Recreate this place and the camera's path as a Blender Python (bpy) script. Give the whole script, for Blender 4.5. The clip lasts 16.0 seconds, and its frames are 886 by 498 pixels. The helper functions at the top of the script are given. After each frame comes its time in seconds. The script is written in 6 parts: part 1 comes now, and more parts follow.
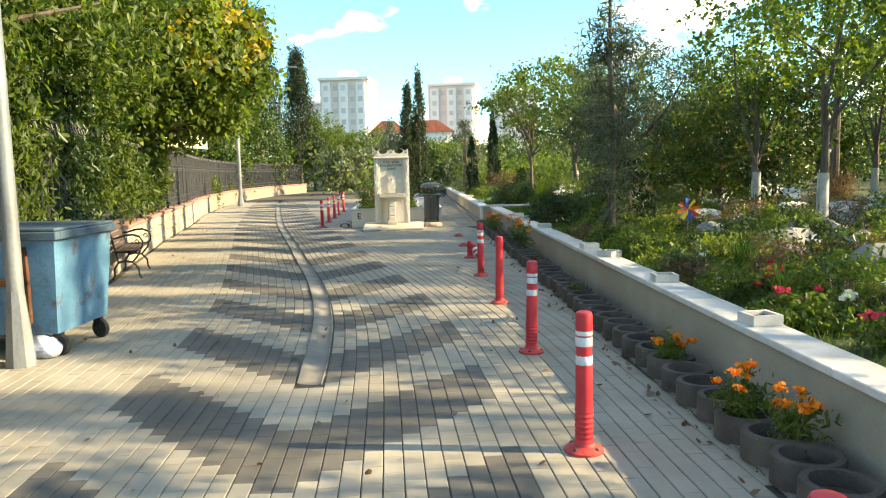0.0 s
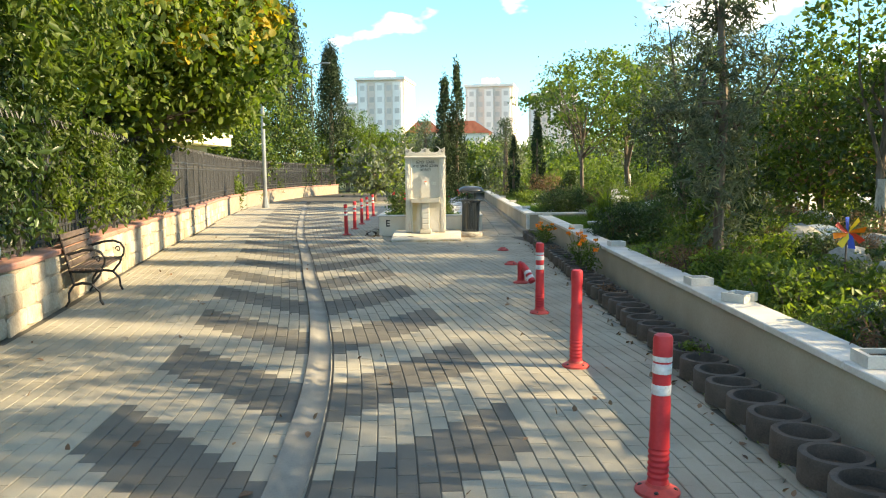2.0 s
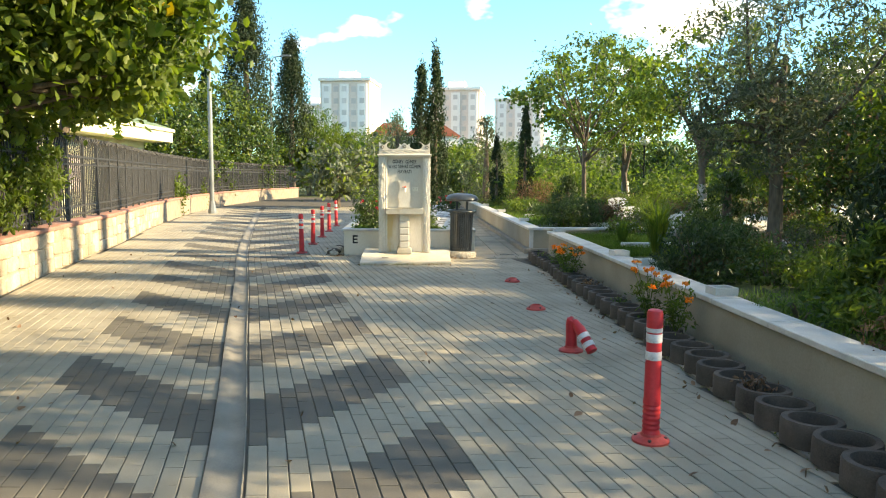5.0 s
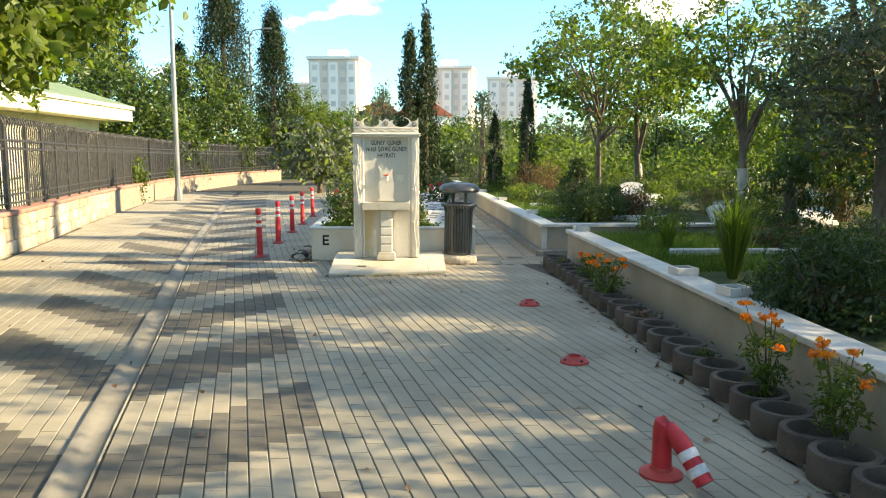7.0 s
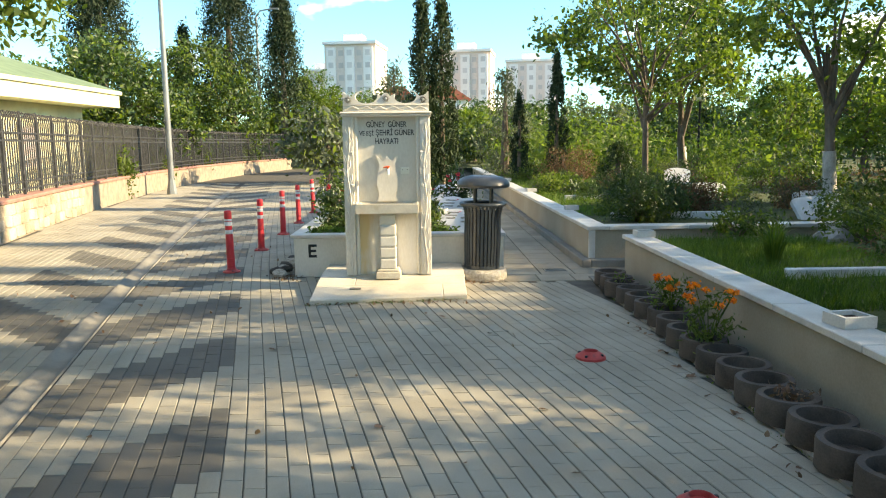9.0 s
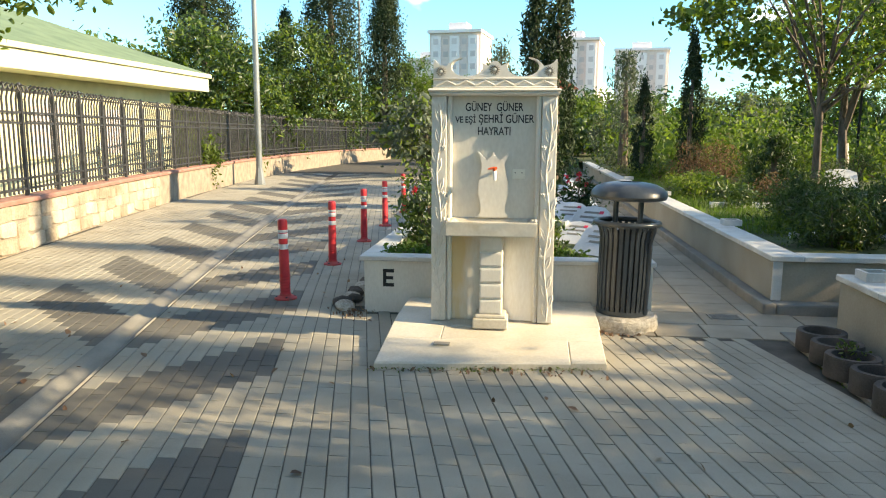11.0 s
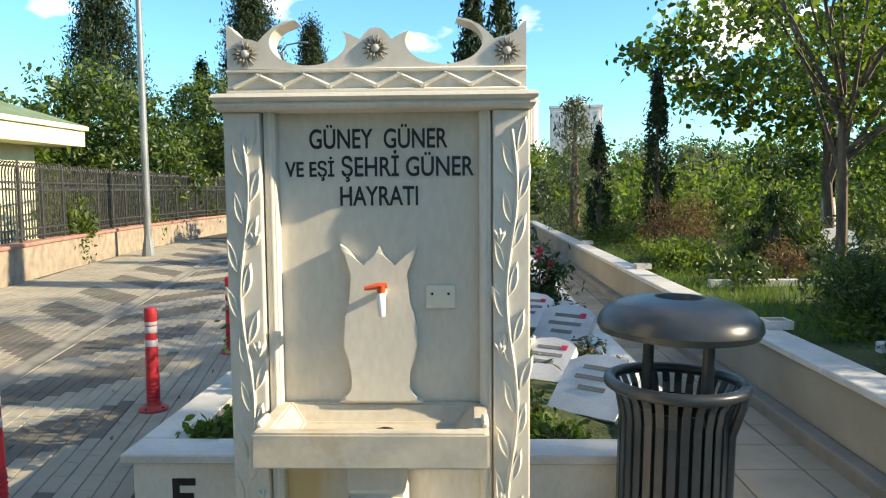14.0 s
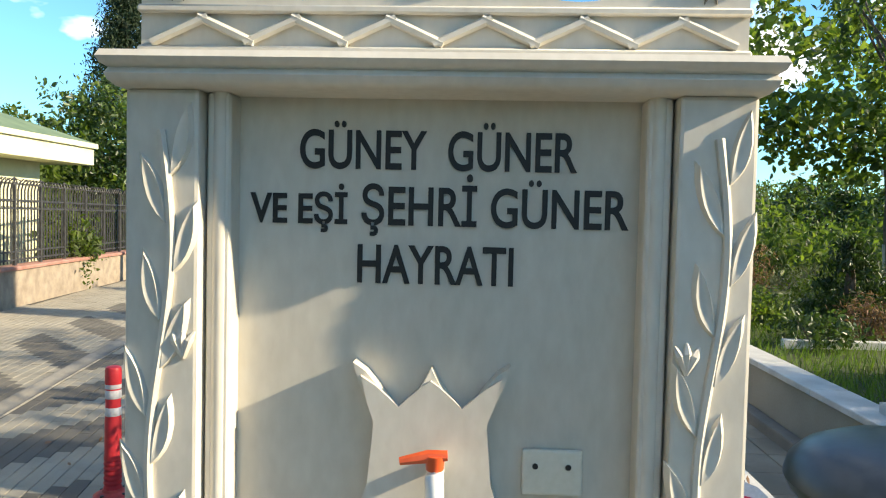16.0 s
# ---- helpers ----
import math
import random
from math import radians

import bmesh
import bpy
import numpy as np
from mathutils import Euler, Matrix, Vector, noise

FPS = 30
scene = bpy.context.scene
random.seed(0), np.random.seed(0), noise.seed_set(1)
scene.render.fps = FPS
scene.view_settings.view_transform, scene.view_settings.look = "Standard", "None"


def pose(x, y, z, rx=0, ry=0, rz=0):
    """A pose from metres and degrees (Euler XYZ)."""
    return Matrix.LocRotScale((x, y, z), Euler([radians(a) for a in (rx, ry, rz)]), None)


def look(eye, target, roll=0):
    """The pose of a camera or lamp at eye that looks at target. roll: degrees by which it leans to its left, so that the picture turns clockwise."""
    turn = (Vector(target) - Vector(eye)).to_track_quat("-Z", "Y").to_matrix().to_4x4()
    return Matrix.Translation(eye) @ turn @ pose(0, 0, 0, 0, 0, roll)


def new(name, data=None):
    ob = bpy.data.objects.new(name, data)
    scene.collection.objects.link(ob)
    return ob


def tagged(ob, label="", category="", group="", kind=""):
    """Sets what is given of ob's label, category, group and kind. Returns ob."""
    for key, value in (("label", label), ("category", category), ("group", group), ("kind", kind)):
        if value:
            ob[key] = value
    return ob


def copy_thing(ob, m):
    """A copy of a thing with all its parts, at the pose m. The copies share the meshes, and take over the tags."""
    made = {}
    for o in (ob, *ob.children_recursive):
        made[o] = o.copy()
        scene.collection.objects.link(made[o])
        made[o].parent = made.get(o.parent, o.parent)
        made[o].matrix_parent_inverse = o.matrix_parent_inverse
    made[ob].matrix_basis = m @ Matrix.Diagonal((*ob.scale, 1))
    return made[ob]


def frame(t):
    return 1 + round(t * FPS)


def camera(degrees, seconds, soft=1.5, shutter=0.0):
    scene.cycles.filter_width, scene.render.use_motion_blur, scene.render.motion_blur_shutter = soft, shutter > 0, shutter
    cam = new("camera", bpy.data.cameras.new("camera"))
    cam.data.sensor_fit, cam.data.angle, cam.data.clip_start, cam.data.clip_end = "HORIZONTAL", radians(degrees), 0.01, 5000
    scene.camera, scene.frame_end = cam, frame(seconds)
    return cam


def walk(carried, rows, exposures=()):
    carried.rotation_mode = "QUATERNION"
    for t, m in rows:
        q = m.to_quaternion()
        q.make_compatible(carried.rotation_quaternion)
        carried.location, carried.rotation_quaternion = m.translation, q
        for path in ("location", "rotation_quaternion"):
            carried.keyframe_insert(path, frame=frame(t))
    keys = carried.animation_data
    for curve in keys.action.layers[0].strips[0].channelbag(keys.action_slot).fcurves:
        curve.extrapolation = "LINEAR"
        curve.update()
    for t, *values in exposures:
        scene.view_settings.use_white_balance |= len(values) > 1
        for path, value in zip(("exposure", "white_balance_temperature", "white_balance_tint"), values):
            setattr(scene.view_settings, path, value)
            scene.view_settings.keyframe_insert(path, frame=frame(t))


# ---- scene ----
cam = camera(62.0, 16.0, soft=1.15)
PATH = [
    (0, (2.359, 4.275, 1.508), (2.432, 6.262, 1.295), -1.2),
    (0.5, (2.347, 4.903, 1.506), (2.392, 6.898, 1.362), -2.2),
    (1, (2.332, 5.554, 1.498), (2.36, 7.549, 1.361), -2.0),
    (1.5, (2.351, 6.171, 1.515), (2.367, 8.165, 1.361), 0.1),
    (2, (2.322, 6.854, 1.507), (2.302, 8.844, 1.3), -0.5),
    (2.5, (2.33, 7.497, 1.516), (2.272, 9.485, 1.304), 0.7),
    (3, (2.26, 8.147, 1.504), (2.165, 10.133, 1.285), 0.9),
    (3.5, (2.191, 8.783, 1.507), (2.058, 10.766, 1.288), 1.0),
    (4, (2.008, 9.317, 1.515), (1.993, 11.31, 1.346), 1.0),
    (4.5, (1.967, 10.026, 1.52), (2.022, 12.017, 1.337), 0.7),
    (4.7, (1.923, 10.263, 1.483), (1.992, 12.253, 1.295), 0.5),
    (7, (2.026, 13.394, 1.55), (2.128, 15.376, 1.302), 0.2),
    (7.5, (2.058, 13.981, 1.562), (2.133, 15.963, 1.311), 1.1),
    (8, (2.064, 14.596, 1.554), (2.131, 16.579, 1.301), 0.5),
    (8.2, (2.091, 14.835, 1.556), (2.162, 16.817, 1.299), -0.2),
    (10.3, (2.174, 17.525, 1.53), (2.116, 19.498, 1.207), 0.7),
    (10.5, (2.098, 17.726, 1.543), (1.983, 19.697, 1.223), 1.3),
    (11, (1.998, 18.256, 1.552), (1.781, 20.22, 1.241), 0.3),
    (11.5, (1.991, 18.812, 1.566), (1.766, 20.779, 1.28), 1.0),
    (12, (1.988, 19.409, 1.54), (1.793, 21.383, 1.286), 1.2),
    (12.5, (2.042, 19.98, 1.542), (1.869, 21.956, 1.288), -0.3),
    (13, (2.034, 20.537, 1.548), (1.886, 22.519, 1.326), -0.9),
    (13.5, (2.048, 21.022, 1.556), (1.98, 23.013, 1.369), -0.7),
    (14, (2.028, 21.489, 1.584), (1.967, 23.482, 1.424), -0.5),
    (14.5, (1.969, 21.865, 1.591), (1.919, 23.86, 1.464), -0.6),
    (15, (1.925, 22.24, 1.597), (1.859, 24.235, 1.473), 1.1),
    (15.5, (1.851, 22.469, 1.602), (1.749, 24.463, 1.484), 0.9),
    (16, (1.837, 22.62, 1.638), (1.73, 24.616, 1.557), 1.3),
]
walk(cam, [(t, look(eye, target, roll)) for t, eye, target, roll in PATH], exposures=[(0.0, 1.65, 8400, 10), (7.0, 1.61, 8300, 10), (10.3, 1.43, 7900, 11), (13.5, 1.12, 7300, 12), (16.0, 1.05, 7000, 12)])

# ---- light ----
SUN_DIR = Vector((0.88, -0.12, 0.42)).normalized()
world = bpy.data.worlds.new("world")
scene.world = world
world.use_nodes = True
wn = world.node_tree.nodes
wl = world.node_tree.links
wn.clear()
w_out = wn.new("ShaderNodeOutputWorld")
w_bg = wn.new("ShaderNodeBackground")
w_sky = wn.new("ShaderNodeTexSky")
w_sky.sky_type = "NISHITA"
w_sky.sun_disc = False
w_sky.sun_elevation = math.asin(SUN_DIR.z)
w_sky.sun_rotation = math.atan2(SUN_DIR.x, SUN_DIR.y)
w_sky.air_density = 1.0
w_sky.dust_density = 0.1
w_co = wn.new("ShaderNodeTexCoord")
w_map = wn.new("ShaderNodeMapping")
w_map.inputs["Scale"].default_value = (1.0, 1.0, 1.9)
w_map.inputs["Location"].default_value = (0.35, 0.1, 0.2)
w_noise = wn.new("ShaderNodeTexNoise")
w_noise.inputs["Scale"].default_value = 5.2
w_noise.inputs["Detail"].default_value = 5.0
w_noise.inputs["Roughness"].default_value = 0.5
w_ramp = wn.new("ShaderNodeValToRGB")
w_ramp.color_ramp.elements[0].position = 0.555
w_ramp.color_ramp.elements[1].position = 0.66
w_tint = wn.new("ShaderNodeMix")
w_tint.data_type = "RGBA"
w_tint.blend_type = "MULTIPLY"
w_tint.inputs[0].default_value = 1.0
w_tint.inputs[7].default_value = (0.52, 0.99, 1.30, 1)
w_mix = wn.new("ShaderNodeMix")
w_mix.data_type = "RGBA"
w_mix.inputs[7].default_value = (10.0, 10.0, 10.2, 1)
wl.new(w_co.outputs["Generated"], w_map.inputs["Vector"])
wl.new(w_map.outputs[0], w_noise.inputs["Vector"])
wl.new(w_noise.outputs[0], w_ramp.inputs[0])
wl.new(w_sky.outputs[0], w_tint.inputs[6])
wl.new(w_tint.outputs[2], w_mix.inputs[6])
wl.new(w_ramp.outputs[0], w_mix.inputs[0])
wl.new(w_mix.outputs[2], w_bg.inputs[0])
w_bg.inputs[1].default_value = 0.115
wl.new(w_bg.outputs[0], w_out.inputs[0])

sun = new("sun", bpy.data.lights.new("sun", "SUN"))
sun.data.energy = 5.0
sun.data.angle = radians(0.6)
sun.data.color = (1.0, 0.89, 0.67)
sun.matrix_world = look(SUN_DIR * 60, (0, 0, 0))

# ---- materials ----


def material(name, dark, light, scale=6.0, rough=0.75, metal=0.0, bump=0.3, grain=90.0, stain=None, stain_scale=1.2, stain_at=0.58,
             island=0.0, rnd=0.0, leaf=0.0, stretch=(1, 1, 1), spec=0.4, bump_distance=0.004):
    """A procedural surface: two colours mixed by coarse and fine noise, stains, random shift by piece, fine relief."""
    m = bpy.data.materials.new(name)
    m.use_nodes = True
    n, l = m.node_tree.nodes, m.node_tree.links
    b = n["Principled BSDF"]
    out = n["Material Output"]
    co = n.new("ShaderNodeTexCoord")
    mp = n.new("ShaderNodeMapping")
    mp.inputs["Scale"].default_value = stretch
    geo = n.new("ShaderNodeNewGeometry")
    l.new(geo.outputs["Position"], mp.inputs["Vector"])
    big = n.new("ShaderNodeTexNoise")
    big.inputs["Scale"].default_value = scale
    big.inputs["Detail"].default_value = 5
    fine = n.new("ShaderNodeTexNoise")
    fine.inputs["Scale"].default_value = grain
    fine.inputs["Detail"].default_value = 3
    l.new(mp.outputs[0], big.inputs["Vector"])
    l.new(mp.outputs[0], fine.inputs["Vector"])
    add = n.new("ShaderNodeMath")
    add.operation = "MULTIPLY_ADD"
    add.inputs[1].default_value = 0.45
    l.new(fine.outputs[0], add.inputs[0])
    l.new(big.outputs[0], add.inputs[2])
    rmp = n.new("ShaderNodeMapRange")
    rmp.inputs[1].default_value, rmp.inputs[2].default_value = 0.50, 0.95
    l.new(add.outputs[0], rmp.inputs[0])
    value = rmp.outputs[0]
    if island or rnd:
        if island:
            src = geo.outputs["Random Per Island"]
            amount = island
        else:
            src = n.new("ShaderNodeObjectInfo").outputs["Random"]
            amount = rnd
        mm = n.new("ShaderNodeMath")
        mm.operation = "MULTIPLY_ADD"
        mm.inputs[1].default_value = amount
        l.new(src, mm.inputs[0])
        l.new(value, mm.inputs[2])
        sub = n.new("ShaderNodeMath")
        sub.operation = "SUBTRACT"
        sub.use_clamp = True
        sub.inputs[1].default_value = amount / 2
        l.new(mm.outputs[0], sub.inputs[0])
        value = sub.outputs[0]
    mix = n.new("ShaderNodeMix")
    mix.data_type = "RGBA"
    mix.inputs[6].default_value = (*dark, 1)
    mix.inputs[7].default_value = (*light, 1)
    l.new(value, mix.inputs[0])
    colour = mix.outputs[2]
    if stain:
        sn = n.new("ShaderNodeTexNoise")
        sn.inputs["Scale"].default_value = stain_scale
        sn.inputs["Detail"].default_value = 6
        sn.inputs["Roughness"].default_value = 0.65
        l.new(mp.outputs[0], sn.inputs["Vector"])
        sr = n.new("ShaderNodeMapRange")
        sr.inputs[1].default_value, sr.inputs[2].default_value = stain_at, stain_at + 0.16
        l.new(sn.outputs[0], sr.inputs[0])
        sm = n.new("ShaderNodeMix")
        sm.data_type = "RGBA"
        sm.inputs[7].default_value = (*stain, 1)
        l.new(sr.outputs[0], sm.inputs[0])
        l.new(colour, sm.inputs[6])
        colour = sm.outputs[2]
    l.new(colour, b.inputs["Base Color"])
    b.inputs["Roughness"].default_value = rough
    b.inputs["Metallic"].default_value = metal
    b.inputs["Specular IOR Level"].default_value = spec
    if bump:
        bp = n.new("ShaderNodeBump")
        bp.inputs["Strength"].default_value = bump
        bp.inputs["Distance"].default_value = bump_distance
        l.new(add.outputs[0], bp.inputs["Height"])
        l.new(bp.outputs[0], b.inputs["Normal"])
    if leaf:
        tr = n.new("ShaderNodeBsdfTranslucent")
        gain = n.new("ShaderNodeMix")
        gain.data_type = "RGBA"
        gain.blend_type = "MULTIPLY"
        gain.inputs[0].default_value = 1.0
        gain.inputs[7].default_value = (1.5, 1.6, 0.7, 1)
        l.new(colour, gain.inputs[6])
        l.new(gain.outputs[2], tr.inputs["Color"])
        ms = n.new("ShaderNodeMixShader")
        ms.inputs[0].default_value = leaf
        l.new(b.outputs[0], ms.inputs[1])
        l.new(tr.outputs[0], ms.inputs[2])
        l.new(ms.outputs[0], out.inputs["Surface"])
    return m


PAVER = material("paver", (0.235, 0.210, 0.160), (0.355, 0.325, 0.255), 1.6, 0.9, bump=0.5, grain=160, stain=(0.19, 0.17, 0.135), stain_scale=0.8, stain_at=0.57, island=0.08)
PAVER_DARK = material("dark_paver", (0.094, 0.086, 0.071), (0.142, 0.131, 0.108), 1.6, 0.9, bump=0.5, grain=160, island=0.10)
PAVER_ONE = material("paver_single", (0.235, 0.210, 0.160), (0.355, 0.325, 0.255), 1.6, 0.9, bump=0.5, grain=160, stain=(0.19, 0.17, 0.135), stain_scale=0.8, stain_at=0.57, rnd=0.12)
PAVER_DARK_ONE = material("dark_paver_single", (0.094, 0.086, 0.071), (0.142, 0.131, 0.108), 1.6, 0.9, bump=0.5, grain=160, rnd=0.10)
JOINT = material("joint_sand", (0.045, 0.04, 0.03), (0.10, 0.09, 0.07), 5, 0.95, grain=200)
CONCRETE = material("concrete", (0.165, 0.152, 0.127), (0.27, 0.252, 0.213), 3, 0.9, bump=0.5, grain=120, stain=(0.17, 0.15, 0.12), stain_scale=1.5, stain_at=0.55)
ROUGHCAST = material("pebble_concrete", (0.24, 0.21, 0.16), (0.55, 0.50, 0.42), 30, 0.95, bump=1.0, grain=120, bump_distance=0.012)
PLASTER = material("wall_plaster", (0.27, 0.235, 0.175), (0.37, 0.33, 0.255), 1.5, 0.85, bump=0.35, grain=70, stain=(0.30, 0.27, 0.21), stain_scale=1.1, stain_at=0.6)
CAP = material("cap_marble", (0.43, 0.41, 0.365), (0.62, 0.60, 0.55), 4, 0.5, bump=0.2, stain=(0.40, 0.39, 0.35), stain_scale=2.5, stain_at=0.58)
MARBLE = material("marble", (0.545, 0.505, 0.425), (0.70, 0.66, 0.575), 2.2, 0.38, bump=0.12, grain=60, stain=(0.58, 0.54, 0.46), stain_scale=1.6, stain_at=0.60, stretch=(1, 1, 0.45))
# ochre stains, spread wider on a warmer base to paint in yellow sun glow
MARBLE_STAINED_GLOW = material("stained_glow_marble", (0.60, 0.55, 0.45), (0.76, 0.73, 0.66), 2.2, 0.45, bump=0.15, grain=60, stain=(0.62, 0.46, 0.23), stain_scale=1.7, stain_at=0.42, stretch=(1.3, 1, 0.35))
MARBLE_PANEL = material("panel_marble", (0.515, 0.470, 0.385), (0.655, 0.615, 0.525), 1.4, 0.42, bump=0.12, grain=50, stain=(0.55, 0.49, 0.36), stain_scale=1.3, stain_at=0.56, stretch=(1.2, 1, 0.5))
BLUE_DARK = material("dark_blue_paint", (0.035, 0.06, 0.08), (0.08, 0.13, 0.17), 4, 0.6, bump=0.3, stain=(0.08, 0.04, 0.025), stain_scale=5, stain_at=0.55)
SLABSTONE = material("slab_marble", (0.43, 0.38, 0.29), (0.60, 0.55, 0.45), 2.0, 0.5, bump=0.2, grain=50, stain=(0.36, 0.29, 0.18), stain_scale=1.7, stain_at=0.56)
RED = material("red_plastic", (0.42, 0.018, 0.026), (0.56, 0.032, 0.042), 8, 0.45, bump=0.15, grain=60, stain=(0.30, 0.04, 0.035), stain_scale=9, stain_at=0.62)
RED_WORN = material("red_plastic_worn", (0.36, 0.03, 0.028), (0.55, 0.07, 0.055), 14, 0.6, bump=0.3, grain=60, stain=(0.22, 0.06, 0.05), stain_scale=12, stain_at=0.56)
TAPE = material("reflective_tape", (0.42, 0.42, 0.43), (0.66, 0.66, 0.67), 20, 0.35, bump=0.1, stain=(0.25, 0.22, 0.22), stain_scale=22, stain_at=0.6)
RINGSTONE = material("ring_concrete", (0.045, 0.037, 0.030), (0.115, 0.094, 0.076), 5, 0.95, bump=0.7, grain=110, stain=(0.07, 0.06, 0.05), stain_scale=3, stain_at=0.55)
SOIL = material("soil", (0.025, 0.018, 0.012), (0.075, 0.055, 0.038), 9, 1.0, bump=1.0, grain=60, bump_distance=0.02)
LAWN = material("lawn_ground", (0.03, 0.045, 0.012), (0.075, 0.095, 0.025), 2.5, 1.0, bump=1.0, grain=40, stain=(0.09, 0.065, 0.04), stain_scale=0.7, stain_at=0.54, bump_distance=0.03)
IRON = material("dark_iron", (0.012, 0.012, 0.013), (0.035, 0.035, 0.036), 12, 0.5, metal=0.3, bump=0.15)
FENCE = material("fence_paint", (0.020, 0.021, 0.022), (0.058, 0.058, 0.060), 9, 0.55, metal=0.1, bump=0.2, stain=(0.11, 0.11, 0.11), stain_scale=10, stain_at=0.64)
GALV = material("galvanised_steel", (0.14, 0.155, 0.16), (0.26, 0.28, 0.285), 5, 0.5, metal=0.35, bump=0.1, stain=(0.22, 0.23, 0.23), stain_scale=4, stain_at=0.6, stretch=(1, 1, 0.3))
BLUE = material("blue_paint", (0.055, 0.15, 0.24), (0.12, 0.27, 0.38), 3, 0.5, bump=0.25, grain=40, stain=(0.085, 0.038, 0.02), stain_scale=3.4, stain_at=0.55)
RUST = material("rust", (0.04, 0.018, 0.01), (0.15, 0.06, 0.025), 10, 0.9, bump=0.6, grain=80)
RUBBER = material("rubber", (0.015, 0.015, 0.015), (0.04, 0.038, 0.036), 20, 0.8)
BLACK = material("black_paint", (0.008, 0.008, 0.008), (0.018, 0.018, 0.018), 10, 0.5, bump=0.05)
BIN = material("bin_paint", (0.030, 0.036, 0.040), (0.055, 0.064, 0.070), 5, 0.32, metal=0.0, bump=0.08, grain=30)
CARD = material("cardboard", (0.32, 0.20, 0.10), (0.45, 0.30, 0.17), 4, 0.9, bump=0.1)
BAG = material("plastic_bag", (0.28, 0.32, 0.42), (0.62, 0.66, 0.75), 12, 0.4, bump=0.6, grain=25, bump_distance=0.02)
WOOD = material("bench_wood", (0.05, 0.034, 0.027), (0.125, 0.088, 0.068), 5, 0.6, bump=0.3, grain=60, stretch=(6, 1, 6))
TERRA = material("red_coping", (0.27, 0.13, 0.095), (0.40, 0.21, 0.165), 5, 0.85, bump=0.4, stain=(0.20, 0.12, 0.09), stain_scale=4, stain_at=0.6)
WALLSTONE = material("rubble_stone", (0.25, 0.195, 0.135), (0.48, 0.415, 0.32), 2.6, 0.9, bump=0.9, grain=35, rnd=0.6, bump_distance=0.012)
WALLJOINT = material("wall_mortar", (0.20, 0.16, 0.12), (0.34, 0.28, 0.21), 5, 0.95, bump=0.6)
BARK = material("bark", (0.06, 0.045, 0.032), (0.19, 0.15, 0.115), 7, 0.95, bump=1.0, grain=40, stretch=(1, 1, 0.25), bump_distance=0.015)
WHITEWASH = material("whitewashed_bark", (0.28, 0.25, 0.22), (0.62, 0.58, 0.52), 9, 0.9, bump=0.6, stretch=(1, 1, 0.4))
LEAF = material("leaf_green", (0.034, 0.060, 0.012), (0.135, 0.185, 0.040), 0.8, 0.5, bump=0, island=0.8, leaf=0.54)
LEAF_DARK = material("leaf_dark", (0.018, 0.038, 0.011), (0.070, 0.115, 0.030), 0.8, 0.4, bump=0, island=0.8, leaf=0.36, spec=0.5)
LEAF_YELLOW = material("leaf_yellow", (0.15, 0.15, 0.02), (0.42, 0.29, 0.035), 0.7, 0.55, bump=0, island=0.9, leaf=0.45)
LEAF_LIME = material("leaf_lime", (0.065, 0.115, 0.018), (0.18, 0.225, 0.04), 0.8, 0.5, bump=0, island=0.8, leaf=0.48)
LEAF_GREY = material("leaf_grey", (0.05, 0.065, 0.042), (0.16, 0.185, 0.13), 0.8, 0.6, bump=0, island=0.8, leaf=0.3)
CYPRESS = material("cypress_leaf", (0.008, 0.020, 0.008), (0.035, 0.060, 0.020), 0.8, 0.7, bump=0, island=0.8, leaf=0.15)
LEAF_DRY = material("leaf_dry", (0.10, 0.055, 0.035), (0.25, 0.15, 0.10), 0.8, 0.8, bump=0, island=0.8, leaf=0.25)
GRASS = material("grass_blade", (0.045, 0.085, 0.012), (0.13, 0.21, 0.035), 0.8, 0.6, bump=0, island=0.8, leaf=0.4)
PETAL_ORANGE = material("orange_petal", (0.75, 0.16, 0.01), (0.90, 0.32, 0.02), 20, 0.6, bump=0, island=0.6, leaf=0.25)
PETAL_RED = material("red_petal", (0.50, 0.02, 0.04), (0.75, 0.06, 0.12), 20, 0.6, bump=0, island=0.6, leaf=0.25)
PETAL_WHITE = material("white_petal", (0.70, 0.68, 0.60), (0.85, 0.84, 0.80), 20, 0.6, bump=0, island=0.6, leaf=0.25)
CREAM = material("cream_render", (0.55, 0.54, 0.34), (0.72, 0.70, 0.48), 2, 0.85, bump=0.2, stain=(0.45, 0.40, 0.28), stain_scale=1.4, stain_at=0.6)
GREENROOF = material("green_roof", (0.10, 0.15, 0.085), (0.17, 0.23, 0.13), 2, 0.8, bump=0.3)
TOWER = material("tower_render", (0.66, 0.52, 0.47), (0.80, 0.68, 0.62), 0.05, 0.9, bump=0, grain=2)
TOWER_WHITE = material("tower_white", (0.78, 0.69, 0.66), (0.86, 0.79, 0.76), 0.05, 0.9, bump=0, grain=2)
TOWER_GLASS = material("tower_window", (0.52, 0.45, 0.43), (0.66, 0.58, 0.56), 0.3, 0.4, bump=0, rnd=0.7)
ROOFTILE = material("roof_tile", (0.30, 0.075, 0.045), (0.45, 0.14, 0.085), 1.5, 0.85, bump=0.3)

# ---- helpers for meshes ----
rng = np.random.default_rng(7)


